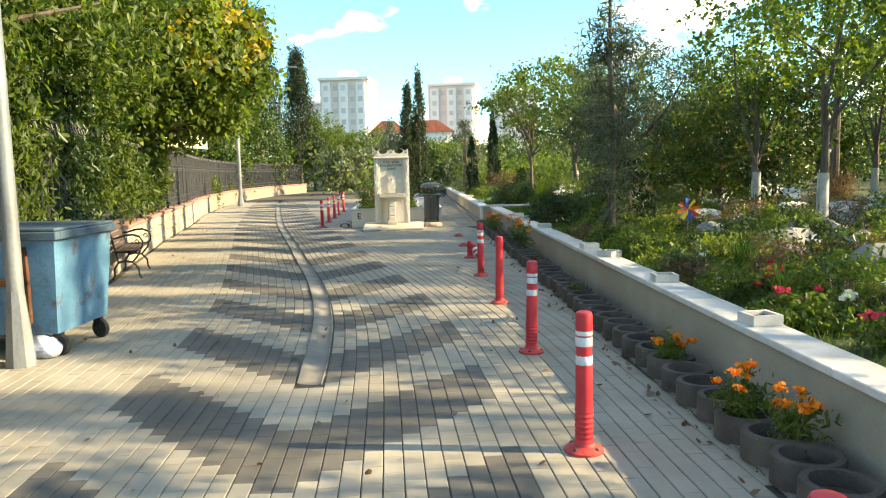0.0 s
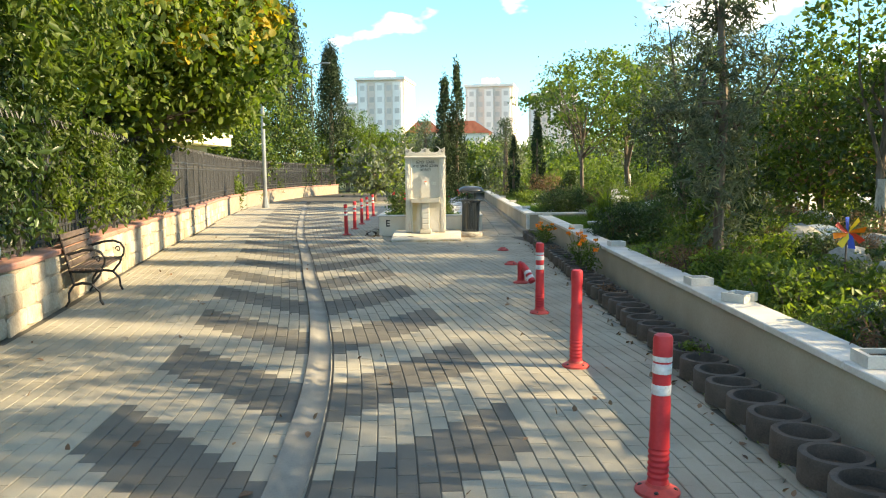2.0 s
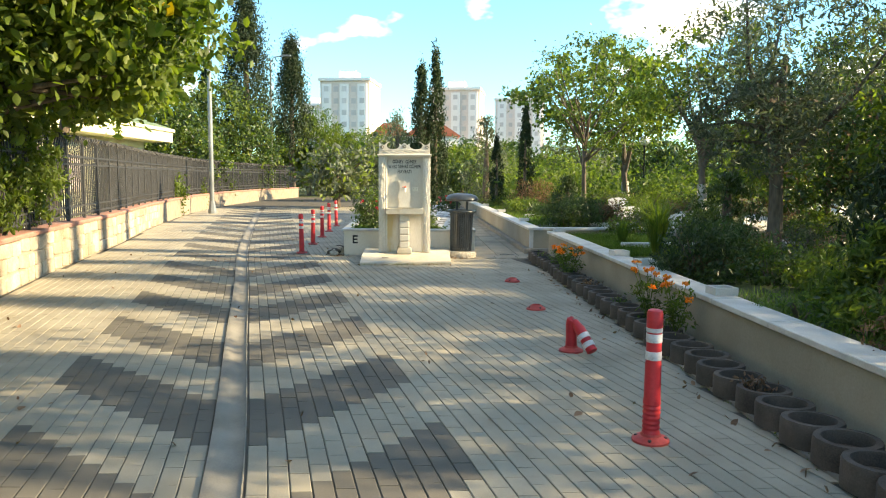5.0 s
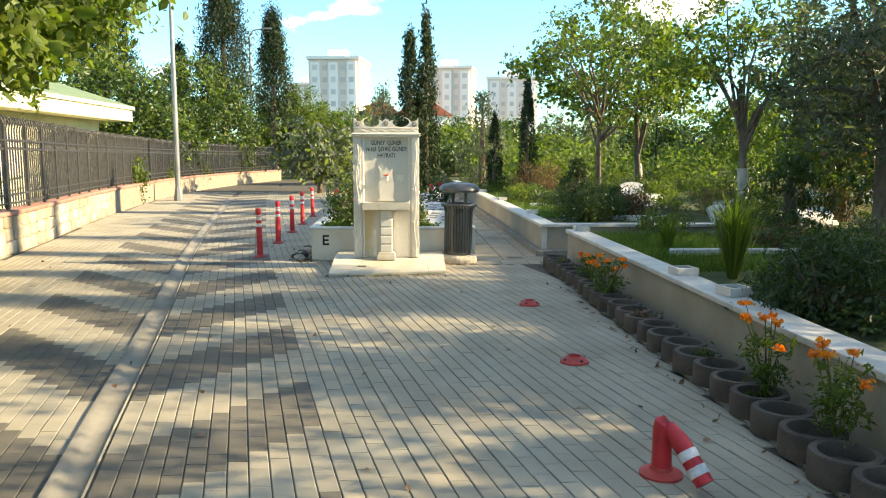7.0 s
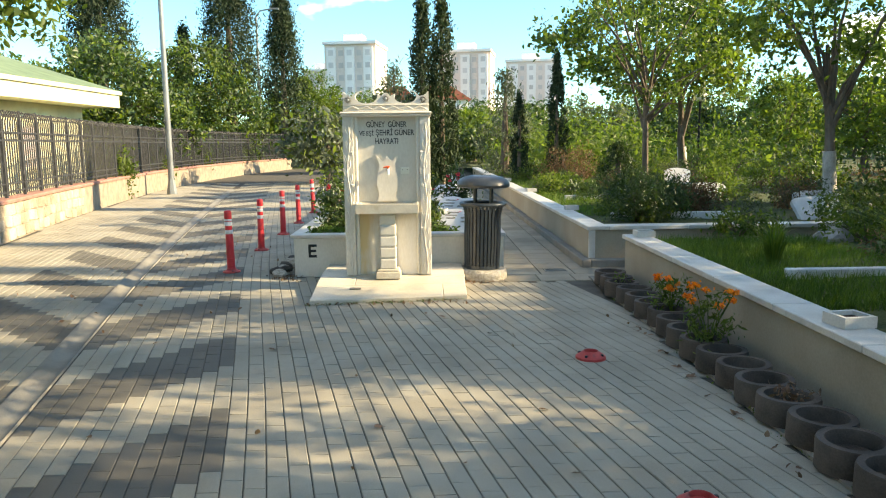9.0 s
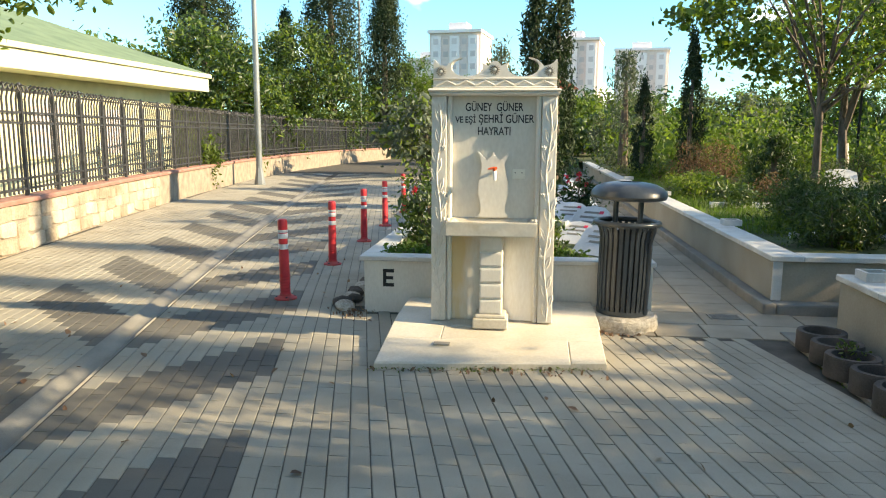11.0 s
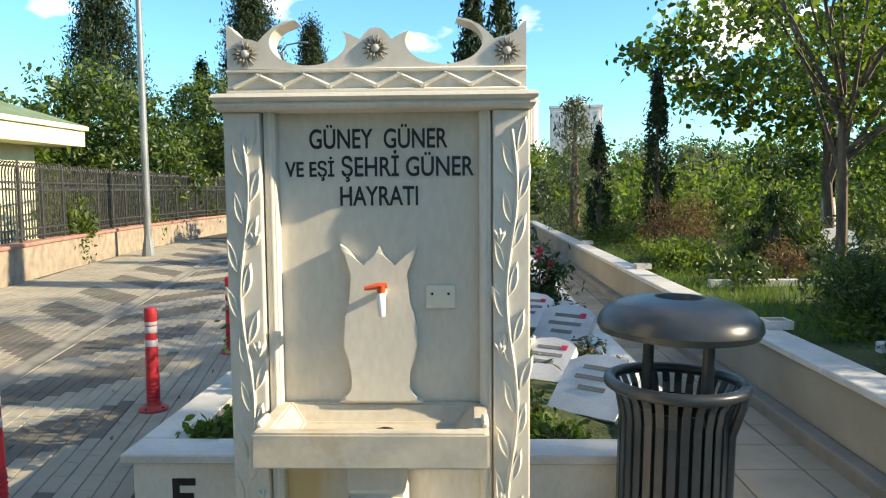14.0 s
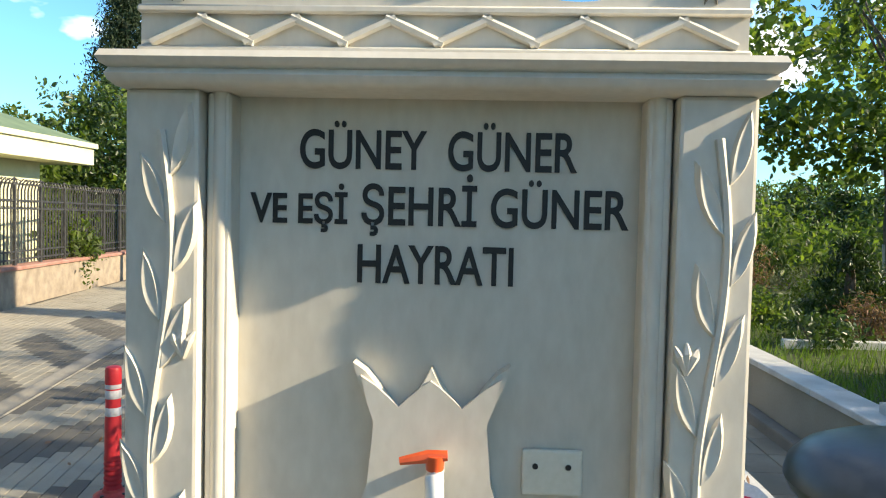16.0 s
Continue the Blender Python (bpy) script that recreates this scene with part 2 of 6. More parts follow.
def mesh_object(name, verts, faces, mats, parent=None, face_mats=None, smooth=False):
    me = bpy.data.meshes.new(name)
    me.from_pydata(verts, [], faces)
    for m in (mats if isinstance(mats, (list, tuple)) else [mats]):
        me.materials.append(m)
    if face_mats is not None:
        me.polygons.foreach_set("material_index", np.asarray(face_mats, dtype=np.int32))
    if smooth:
        me.polygons.foreach_set("use_smooth", np.ones(len(me.polygons), dtype=bool))
    me.update()
    ob = new(name, me)
    if parent is not None:
        ob.parent = parent
    return ob


def part(name, bm, mat, parent=None, label="", smooth=False):
    """Links a bmesh as one mesh object under a thing or a part."""
    bmesh.ops.recalc_face_normals(bm, faces=bm.faces)
    me = bpy.data.meshes.new(name)
    bm.to_mesh(me)
    bm.free()
    for m in (mat if isinstance(mat, (list, tuple)) else [mat]):
        me.materials.append(m)
    if smooth:
        me.polygons.foreach_set("use_smooth", np.ones(len(me.polygons), dtype=bool))
        me.set_sharp_from_angle(angle=radians(38))
    ob = new(name, me)
    if parent is not None:
        ob.parent = parent
    if label:
        ob["label"] = label
    return ob


def thing(name, m, label, category, group="", kind=""):
    ob = new(name)
    ob.empty_display_size = 0.1
    ob.matrix_basis = m
    return tagged(ob, label, category, group, kind)


def share(ob, m, parent=None):
    """A piece that shares the mesh of ob, at the pose m under the same parent."""
    o = ob.copy()
    scene.collection.objects.link(o)
    o.parent = parent if parent is not None else ob.parent
    o.matrix_basis = m
    return o


def box(bm, x0, x1, y0, y1, z0, z1, bevel=0.0, segments=2):
    r = bmesh.ops.create_cube(bm, size=1.0, matrix=Matrix.Translation(((x0 + x1) / 2, (y0 + y1) / 2, (z0 + z1) / 2)) @ Matrix.Diagonal((x1 - x0, y1 - y0, z1 - z0, 1)))
    if bevel:
        edges = list({e for v in r["verts"] for e in v.link_edges})
        bmesh.ops.bevel(bm, geom=edges, offset=bevel, segments=segments, affect="EDGES", profile=0.6)
    return bm


def lathe(bm, profile, n=28, centre=(0, 0, 0), cap=True):
    rings = []
    for r, z in profile:
        rings.append([bm.verts.new((centre[0] + r * math.cos(2 * math.pi * i / n), centre[1] + r * math.sin(2 * math.pi * i / n), centre[2] + z)) for i in range(n)])
    for a, b in zip(rings, rings[1:]):
        for i in range(n):
            j = (i + 1) % n
            bm.faces.new((a[i], a[j], b[j], b[i]))
    if cap:
        for r in (rings[0], rings[-1]):
            bm.faces.new(r)
    return bm


def tube(bm, pts, radii, n=8):
    pts = [Vector(p) for p in pts]
    if not isinstance(radii, (list, tuple)):
        radii = [radii] * len(pts)
    rings = []
    for i, p in enumerate(pts):
        d = (pts[min(i + 1, len(pts) - 1)] - pts[max(i - 1, 0)]).normalized()
        side = d.cross(Vector((0.31, 0.94, 0.13)))
        if side.length < 0.1:
            side = d.cross(Vector((1, 0, 0)))
        side.normalize()
        up = d.cross(side)
        rings.append([bm.verts.new(p + (side * math.cos(2 * math.pi * k / n) + up * math.sin(2 * math.pi * k / n)) * radii[i]) for k in range(n)])
    for a, b in zip(rings, rings[1:]):
        for k in range(n):
            j = (k + 1) % n
            bm.faces.new((a[k], a[j], b[j], b[k]))
    bm.faces.new(rings[0])
    bm.faces.new(rings[-1])
    return bm


def prism(bm, outline, y0, y1):
    """Extrudes an outline in x and z from y0 to y1."""
    a = [bm.verts.new((x, y0, z)) for x, z in outline]
    b = [bm.verts.new((x, y1, z)) for x, z in outline]
    n = len(outline)
    bm.faces.new(a)
    bm.faces.new(b[::-1])
    for i in range(n):
        j = (i + 1) % n
        bm.faces.new((a[j], a[i], b[i], b[j]))
    return bm


def foliage(name, centres, size, mat, parent=None, droop=0.3, aspect=0.45, up=0.4, spread=0.35, local=None):
    """A mesh of small folded leaves, one at each centre."""
    c = np.asarray(centres, dtype=float)
    n = len(c)
    d = rng.normal(size=(n, 3))
    d[:, 2] -= droop
    d /= np.linalg.norm(d, axis=1)[:, None]
    nn = rng.normal(size=(n, 3))
    nn[:, 2] += up
    s = np.cross(d, nn)
    s /= np.linalg.norm(s, axis=1)[:, None] + 1e-9
    f = np.cross(s, d)
    L = size * (1 + spread * rng.normal(size=n)).clip(0.4, 2)[:, None]
    w = L * aspect * 0.5
    v = np.empty((n, 6, 3))
    v[:, 0] = c - d * L * 0.5
    v[:, 1] = c - d * L * 0.12 + s * w + f * L * 0.07
    v[:, 2] = c + d * L * 0.2 + s * w * 0.8 + f * L * 0.05
    v[:, 3] = c + d * L * 0.5 - f * L * 0.05
    v[:, 4] = c + d * L * 0.2 - s * w * 0.8 + f * L * 0.05
    v[:, 5] = c - d * L * 0.12 - s * w + f * L * 0.07
    if local is not None:
        v -= np.asarray(local)
    me = bpy.data.meshes.new(name)
    me.vertices.add(n * 6)
    me.vertices.foreach_set("co", v.reshape(-1))
    k = np.arange(n)[:, None] * 6
    quads = np.concatenate([k + np.array([0, 1, 2, 3]), k + np.array([0, 3, 4, 5])], axis=1).reshape(-1).astype(np.int32)
    me.loops.add(n * 8)
    me.loops.foreach_set("vertex_index", quads)
    me.polygons.add(n * 2)
    me.polygons.foreach_set("loop_start", np.arange(0, n * 8, 4, dtype=np.int32))
    me.materials.append(mat)
    me.update(calc_edges=True)
    ob = new(name, me)
    if parent is not None:
        ob.parent = parent
    return ob


def clumps(centre, radii, count, leaves, clump=0.35, hollow=0.45):
    """Leaf centres in clumps spread through an ellipsoid, denser to the outside."""
    d = rng.normal(size=(count, 3))
    d /= np.linalg.norm(d, axis=1)[:, None]
    r = (hollow + (1 - hollow) * rng.random(count) ** 0.6) * (0.8 + 0.35 * rng.random(count))
    p = d * r[:, None] * np.asarray(radii) + np.asarray(centre)
    sz = clump * (0.6 + 0.8 * rng.random(count))
    out = np.repeat(p, leaves, axis=0) + rng.normal(size=(count * leaves, 3)) * np.repeat(sz, leaves)[:, None] * np.array([0.6, 0.6, 0.45])
    return out


def trunk_mesh(name, base, top, radius, limbs, mat, parent):
    bm = bmesh.new()
    b, t = Vector(base), Vector(top)
    pts = [b + (t - b) * f + Vector((rng.normal() * 0.04, rng.normal() * 0.04, 0)) * (f > 0) * (t - b).length * 0.25 for f in (0, 0.25, 0.5, 0.75, 1)]
    tube(bm, pts, [radius * 1.25, radius, radius * 0.88, radius * 0.7, radius * 0.35], 9)
    for e in limbs:
        e = Vector(e)
        f = 0.45 + 0.45 * rng.random()
        s = b + (t - b) * f
        mid = s.lerp(e, 0.5) + Vector((rng.normal() * 0.1, rng.normal() * 0.1, 0.12))
        tube(bm, [s, mid, e], [radius * 0.5, radius * 0.3, radius * 0.08], 6)
    return part(name, bm, mat, parent, smooth=True)


def tree(name, x, y, z, trunk_top, radius, crowns, leaf, mat, label, category="tree", bark=None, second=None, droop=0.3, aspect=0.45):
    """A tree: tapered trunk, limbs into the crown, many small leaves in clumps. crowns: centre, radii, clumps, leaves a clump, clump size."""
    ob = thing(name, pose(x, y, z), label, category)
    limbs = []
    pts = []
    for c, r, n, k, s in crowns:
        p = clumps(c, r, n, k, s)
        pts.append(p)
        limbs += [tuple(p[i]) for i in rng.integers(0, len(p), 5)]
    off = np.array((x, y, z))
    trunk_mesh("trunk", (0, 0, -0.1), np.array(trunk_top) - off, radius, [np.array(q) - off for q in limbs], BARK, ob)
    if bark:
        lean = (np.array(trunk_top) - off) / (trunk_top[2] - z)
        bm = bmesh.new()
        tube(bm, [lean * h for h in (-0.05, 0.3, 0.6, 0.95)], [radius * 1.4, radius * 1.28, radius * 1.2, radius * 1.16], 10)
        part("whitewash", bm, bark, ob, "whitewashed lower trunk", smooth=True)
    p = np.concatenate(pts)
    if second:
        pick = rng.random(len(p)) < second[1]
        foliage("crown", p[~pick], leaf, mat, ob, droop, aspect, local=off)
        foliage("turning_leaves", p[pick], leaf * 1.15, second[0], ob, droop, aspect, local=off)["label"] = second[2]
    else:
        foliage("crown", p, leaf, mat, ob, droop, aspect, local=off)
    return ob


def shrub(name, x, y, z, radii, leaf, mat, label, n=40, k=40, clump=0.14, category="shrub", aspect=0.4, droop=0.0):
    ob = thing(name, pose(x, y, z), label, category)
    p = clumps((0, 0, radii[2] * 0.85), radii, n, k, clump, 0.25)
    p[:, 2] = np.abs(p[:, 2])
    foliage("leaves", p, leaf, mat, ob, droop, aspect)
    bm = bmesh.new()
    for i in range(5):
        a = rng.random() * 6.28
        tube(bm, [(0, 0, -0.03), (math.cos(a) * radii[0] * 0.3, math.sin(a) * radii[1] * 0.3, radii[2] * 0.7), (math.cos(a) * radii[0] * 0.6, math.sin(a) * radii[1] * 0.6, radii[2] * 1.4)], [0.014, 0.009, 0.003], 5)
    part("stem", bm, BARK, ob)
    return ob


def cypress(x, y, z, h, r, label, n=90, k=60, mat=None, leaf=0.09, low=0.03):
    ob = thing("cypress_tree", pose(x, y, z), label, "tree")
    bm = bmesh.new()
    tube(bm, [(0, 0, -0.1), (0, 0, h * 0.5), (0, 0, h * 0.97)], [r * 0.16 + 0.03, r * 0.1 + 0.02, 0.01], 8)
    part("trunk", bm, BARK, ob)
    f = low + (1 - low) * rng.random(n) ** 0.9
    rad = r * np.clip(np.sin(np.clip(f * 1.08, 0, 1) ** 0.75 * math.pi) ** 0.55, 0.08, 1) * (1 - 0.45 * f) * 1.15
    a = rng.random(n) * 6.283
    q = (0.55 + 0.5 * rng.random(n)) * rad
    c = np.stack([np.cos(a) * q, np.sin(a) * q, f * h], axis=1)
    p = np.repeat(c, k, axis=0) + rng.normal(size=(n * k, 3)) * np.array([r * 0.17, r * 0.17, h * 0.035])
    foliage("crown", p, leaf, mat or CYPRESS, ob, -1.2, 0.3)
    return ob


# ---- plan ----
GUTTER_Y = np.array([-10.0, 4, 9.7, 11, 12.3, 13.9, 15.2, 17.2, 18.5, 20.2, 22.5, 25, 27.5, 30, 33.8, 40, 50, 70])
GUTTER_X = np.array([2.0, 1.78, 1.57, 1.48, 1.34, 1.06, 0.79, 0.34, 0.06, -0.30, -0.83, -1.38, -1.88, -2.36, -3.06, -4.2, -5.8, -9.0])
fine_y = np.linspace(-10, 70, 401)
fine_x = np.convolve(np.pad(np.interp(fine_y, GUTTER_Y, GUTTER_X), 5, mode="edge"), np.ones(11) / 11, mode="valid")


def gutter(y):
    return np.interp(y, fine_y, fine_x)


WALL_Y = np.array([-6.0, 12.2, 13.6, 16.4, 21.8, 26.7, 31.3, 36.0, 41.3, 47.4, 54.6, 62])
WALL_X = np.array([-1.75, -1.75, -1.80, -2.42, -3.55, -4.4, -5.4, -6.2, -6.95, -7.3, -7.1, -6.0])


def left_wall(y):
    return np.interp(y, WALL_Y, WALL_X)


RIGHT = 4.42
BED = 0.40

# ---- ground and structure ----
bm = bmesh.new()
bmesh.ops.create_grid(bm, x_segments=40, y_segments=40, size=900, matrix=Matrix.Translation((0, 300, -0.035)))
tagged(part("ground", bm, LAWN), "dry grassy ground reaching the horizon", "ground", kind="structure")

# sand bed under the pavers
bm = bmesh.new()
ys = np.arange(-6, 62.1, 1.0)
row = [(bm.verts.new((left_wall(y), y, -0.006)), bm.verts.new((RIGHT + 0.1, y, -0.006))) for y in ys]
for a, b in zip(row, row[1:]):
    bm.faces.new((a[0], a[1], b[1], b[0]))
tagged(part("pavement_bed", bm, JOINT), "dark sand bed between the paving blocks", "pavement", kind="structure")

# concrete gutter curving along the walkway
prof = [(-0.104, -0.02), (-0.10, 0.020), (-0.06, 0.022), (-0.02, 0.004), (0.03, -0.004), (0.07, 0.0), (0.088, 0.010), (0.10, -0.02)]
bm = bmesh.new()
ys = np.concatenate([[9.45], np.arange(9.7, 42, 0.3)])
rings = [[bm.verts.new((gutter(y) + u * (0.9 + 0.1 * min(1, (y - 9.4) * 2)), y, z * min(1, (y - 9.2) * 1.5) - 0.001)) for u, z in prof] for y in ys]
for a, b in zip(rings, rings[1:]):
    for i in range(len(prof) - 1):
        bm.faces.new((a[i], a[i + 1], b[i + 1], b[i]))
bm.faces.new(rings[0])
bm.faces.new(rings[-1])
tagged(part("gutter", bm, CONCRETE, smooth=True), "curved cast concrete drainage gutter in the paving", "gutter", kind="structure")


def along(name, x_of, y0, y1, step, outline, mat, label, category):
    """A strip with an outline in offset and height, run along y."""
    bm = bmesh.new()
    ys = np.arange(y0, y1 + 1e-6, step)
    rings = [[bm.verts.new((x_of(y) + u, y, z)) for u, z in outline] for y in ys]
    n = len(outline)
    for a, b in zip(rings, rings[1:]):
        for i in range(n):
            j = (i + 1) % n
            bm.faces.new((a[i], a[j], b[j], b[i]))
    bm.faces.new(rings[0])
    bm.faces.new(rings[-1])
    return tagged(part(name, bm, mat), label, category, kind="structure")


WALL_TOP = 0.62
wall_left = along("wall_left", left_wall, -6, 62, 1.0, [(-0.30, -0.03), (-0.012, -0.03), (-0.012, WALL_TOP), (-0.30, WALL_TOP)], WALLJOINT, "low rubble stone wall in warm sandy colours", "wall")
along("coping_left", left_wall, -6, 62, 1.0, [(-0.33, WALL_TOP), (0.03, WALL_TOP), (0.035, WALL_TOP + 0.04), (0.015, WALL_TOP + 0.06), (-0.32, WALL_TOP + 0.06), (-0.335, WALL_TOP + 0.04)], TERRA, "faded red coping on the low stone wall", "coping")

# right hand retaining wall with its cap
wall_right = along("wall_right", lambda y: RIGHT, -6, 24.1, 30.1, [(0, -0.03), (0.2, -0.03), (0.2, 0.452), (0, 0.452)], PLASTER, "low plastered retaining wall of the garden bed", "wall")
bm = bmesh.new()
box(bm, 4.02, 4.30, -6, 24.15, -0.03, 0.018)
tagged(part("kerb_right", bm, CONCRETE), "concrete strip under the row of planter rings", "kerb", kind="structure")
cap_right = thing("wall_cap_right", pose(0, 0, 0), "pale marble cap slabs on the garden wall", "wall cap", kind="structure")
y = -5.0
while y < 24.0:
    L = min(0.98, 24.12 - y)
    if L < 0.3:
        break
    bm = bmesh.new()
    box(bm, RIGHT - 0.035, RIGHT + 0.235, y, y + L - 0.006, 0.452, 0.497 + 0.003 * rng.random(), 0.006, 1)
    part("cap_slab", bm, CAP, cap_right)
    y += L

# wall beyond the opening, with a kerb at its foot
FARX = 4.20
wall_far = along("wall_far", lambda y: FARX, 24.95, 47, 22.05, [(0, -0.03), (0.2, -0.03), (0.2, 0.452), (0, 0.452)], PLASTER, "low plastered retaining wall beside the narrow path", "wall")
bm = bmesh.new()
box(bm, FARX + 0.2, 9.0, 24.95, 25.13, -0.03, 0.452)
tagged(part("wall_return", bm, PLASTER), "plastered end wall of the raised garden bed", "wall", kind="structure")
bm = bmesh.new()
box(bm, FARX - 0.12, FARX - 0.005, 24.78, 46, -0.03, 0.10, 0.02, 2)
box(bm, FARX - 0.005, 5.4, 24.78, 24.94, -0.03, 0.10, 0.02, 2)
tagged(part("kerb_far", bm, CONCRETE), "grey concrete kerb at the foot of the wall", "kerb", kind="structure")
cap_far = thing("wall_cap_far", pose(0, 0, 0), "pale marble cap slabs on the path wall", "wall cap", kind="structure")
for i in range(22):
    bm = bmesh.new()
    box(bm, FARX - 0.035, FARX + 0.235, 24.91 + i, 25.905 + i, 0.452, 0.50, 0.006, 1)
    part("cap_slab", bm, CAP, cap_far)
for i in range(4):
    bm = bmesh.new()
    box(bm, FARX + 0.24 + i, FARX + 1.235 + i, 24.91, 25.16, 0.452, 0.50, 0.006, 1)
    part("cap_slab", bm, CAP, cap_far)
bm = bmesh.new()
box(bm, FARX - 0.012, FARX + 0.07, 24.925, 24.947, 0.10, 0.451, 0.004, 1)
tagged(part("trim_far", bm, CAP), "narrow marble corner strip of the wall", "trim", kind="structure")

# raised garden beds behind the walls
def bed(name, x0, x1, y0, y1, z, label):
    nx, ny = int((x1 - x0) / 0.7) + 1, int((y1 - y0) / 0.7) + 1
    verts = []
    for j in range(ny + 1):
        for i in range(nx + 1):
            px, py = x0 + (x1 - x0) * i / nx, y0 + (y1 - y0) * j / ny
            edge = min(i, nx - i, j, ny - j) > 0
            verts.append((px, py, z + edge * (0.05 * noise.noise(Vector((px * 0.7, py * 0.7, 3.1))) + 0.02)))
    faces = [(j * (nx + 1) + i, j * (nx + 1) + i + 1, (j + 1) * (nx + 1) + i + 1, (j + 1) * (nx + 1) + i) for j in range(ny) for i in range(nx)]
    return tagged(mesh_object(name, verts, faces, LAWN if z > 0.3 else SOIL, smooth=True), label, "garden bed", kind="structure")


bed("garden_bed", RIGHT + 0.2, 40, -6, 24.4, BED, "raised cemetery garden bed with soil and grass")
bed("garden_bed_far", FARX + 0.2, 60, 25.13, 62, BED, "raised cemetery garden bed behind the path wall")

# planter behind the fountain
PX0, PX1, PY0, PY1, PZ = 0.62, 3.08, 24.48, 44.0, 0.455
for n, x0, x1, y0, y1 in (("front", PX0, PX1, PY0, PY0 + 0.12), ("side", PX0, PX0 + 0.12, PY0 + 0.12, PY1), ("path", PX1 - 0.12, PX1, PY0 + 0.12, PY1)):
    bm = bmesh.new()
    box(bm, x0, x1, y0, y1, -0.03, PZ)
    tagged(part("planter_wall_" + n, bm, MARBLE), "pale marble planter wall", "planter wall", kind="structure")
bm = bmesh.new()
box(bm, PX0 - 0.04, PX1 + 0.02, PY0 - 0.04, PY0 + 0.17, PZ, PZ + 0.04, 0.006, 1)
tagged(part("planter_cap_front", bm, CAP), "white marble cap of the planter", "wall cap", kind="structure")
bm = bmesh.new()
box(bm, PX0 - 0.04, PX0 + 0.17, PY0 + 0.173, PY1, PZ, PZ + 0.04, 0.006, 1)
tagged(part("planter_cap_side", bm, CAP), "white marble cap of the planter", "wall cap", kind="structure")
bm = bmesh.new()
box(bm, PX1 - 0.17, PX1 + 0.02, PY0 + 0.173, PY1, PZ, PZ + 0.04, 0.006, 1)
tagged(part("planter_cap_path", bm, CAP), "white marble cap of the planter", "wall cap", kind="structure")
bed("planter_soil", PX0 + 0.12, PX1 - 0.12, PY0 + 0.12, PY1, 0.40, "dark soil of the grave planter")

# ---- things ----


def bollard():
    ob = thing("traffic_bollard", pose(0, 0, 0), "red plastic traffic bollard with reflective bands", "bollard", "traffic bollards")
    bm = bmesh.new()
    lathe(bm, [(0.105, 0.0), (0.105, 0.014), (0.085, 0.026), (0.058, 0.036), (0.052, 0.05)], 24)
    part("base", bm, RED_WORN, ob, "scuffed red base plate", smooth=True)
    bm = bmesh.new()
    prof = [(0.050, 0.036)]
    for i in range(6):
        z = 0.06 + i * 0.028
        prof += [(0.050, z), (0.046, z + 0.008), (0.046, z + 0.016), (0.050, z + 0.022)]
    prof += [(0.046, 0.26), (0.045, 0.45), (0.042, 0.47), (0.042, 0.64), (0.045, 0.66), (0.045, 0.735), (0.040, 0.752), (0.028, 0.758)]
    lathe(bm, prof, 24)
    part("post", bm, RED, ob, smooth=True)
    for z in (0.475, 0.575, 0.662 - 0.03):
        bm = bmesh.new()
        lathe(bm, [(0.0435, z), (0.0445, z + 0.002), (0.0445, z + 0.046), (0.0435, z + 0.048)], 24)
        part("reflective_band", bm, TAPE, ob, "grey-white reflective band", smooth=True)
    for a in range(4):
        bm = bmesh.new()
        lathe(bm, [(0.012, 0.0), (0.012, 0.028), (0.008, 0.032)], 8, (0.08 * math.cos(a * 1.571 + 0.4), 0.08 * math.sin(a * 1.571 + 0.4), 0))
        part("bolt", bm, IRON, ob)
    return ob


first_bollard = bollard()
first_bollard.matrix_basis = pose(3.23, 8.05, 0, 0, 0, 20)
for x, y, tilt in ((3.29, 5.85, 0.3), (3.288, 10.2, 0.6), (3.272, 14.64, -0.6)):
    copy_thing(first_bollard, pose(x, y, 0, tilt, 0.8, 40 * y))
for i, y in enumerate((24.85, 26.7, 28.6, 30.4, 32.6)):
    copy_thing(first_bollard, pose(-0.22 - 0.035 * i, y, 0, 0.8 * (i % 2), -1.0 + 0.7 * i, 50 * i))
plain = copy_thing(first_bollard, pose(3.288, 12.46, 0, -0.5, 0.4, 10))
for o in list(plain.children):
    if o.name.startswith("reflective_band"):
        bpy.data.objects.remove(o)
tagged(plain, "plain red plastic traffic bollard with worn bands")

# the broken bollards
bent = thing("broken_bollard", pose(3.28, 16.8, 0, 0, 0, 0), "broken red bollard bent over at its base", "bollard", "broken bollards")
bm = bmesh.new()
lathe(bm, [(0.105, 0.0), (0.105, 0.014), (0.085, 0.026), (0.058, 0.036), (0.052, 0.05)], 24)
part("base", bm, RED_WORN, bent, smooth=True)
bm = bmesh.new()
tube(bm, [(0, 0, 0.03), (0, 0, 0.12), (-0.005, -0.01, 0.24), (0.0, -0.015, 0.275), (0.01, -0.02, 0.285)], [0.05, 0.047, 0.047, 0.046, 0.03], 16)
part("stump", bm, RED, bent, smooth=True)
bm = bmesh.new()
tube(bm, [(0.015, -0.03, 0.265), (0.05, -0.09, 0.21), (0.13, -0.22, 0.05)], [0.03, 0.046, 0.045], 16)
part("hanging_post", bm, RED, bent, "snapped red post with torn reflective bands", smooth=True)
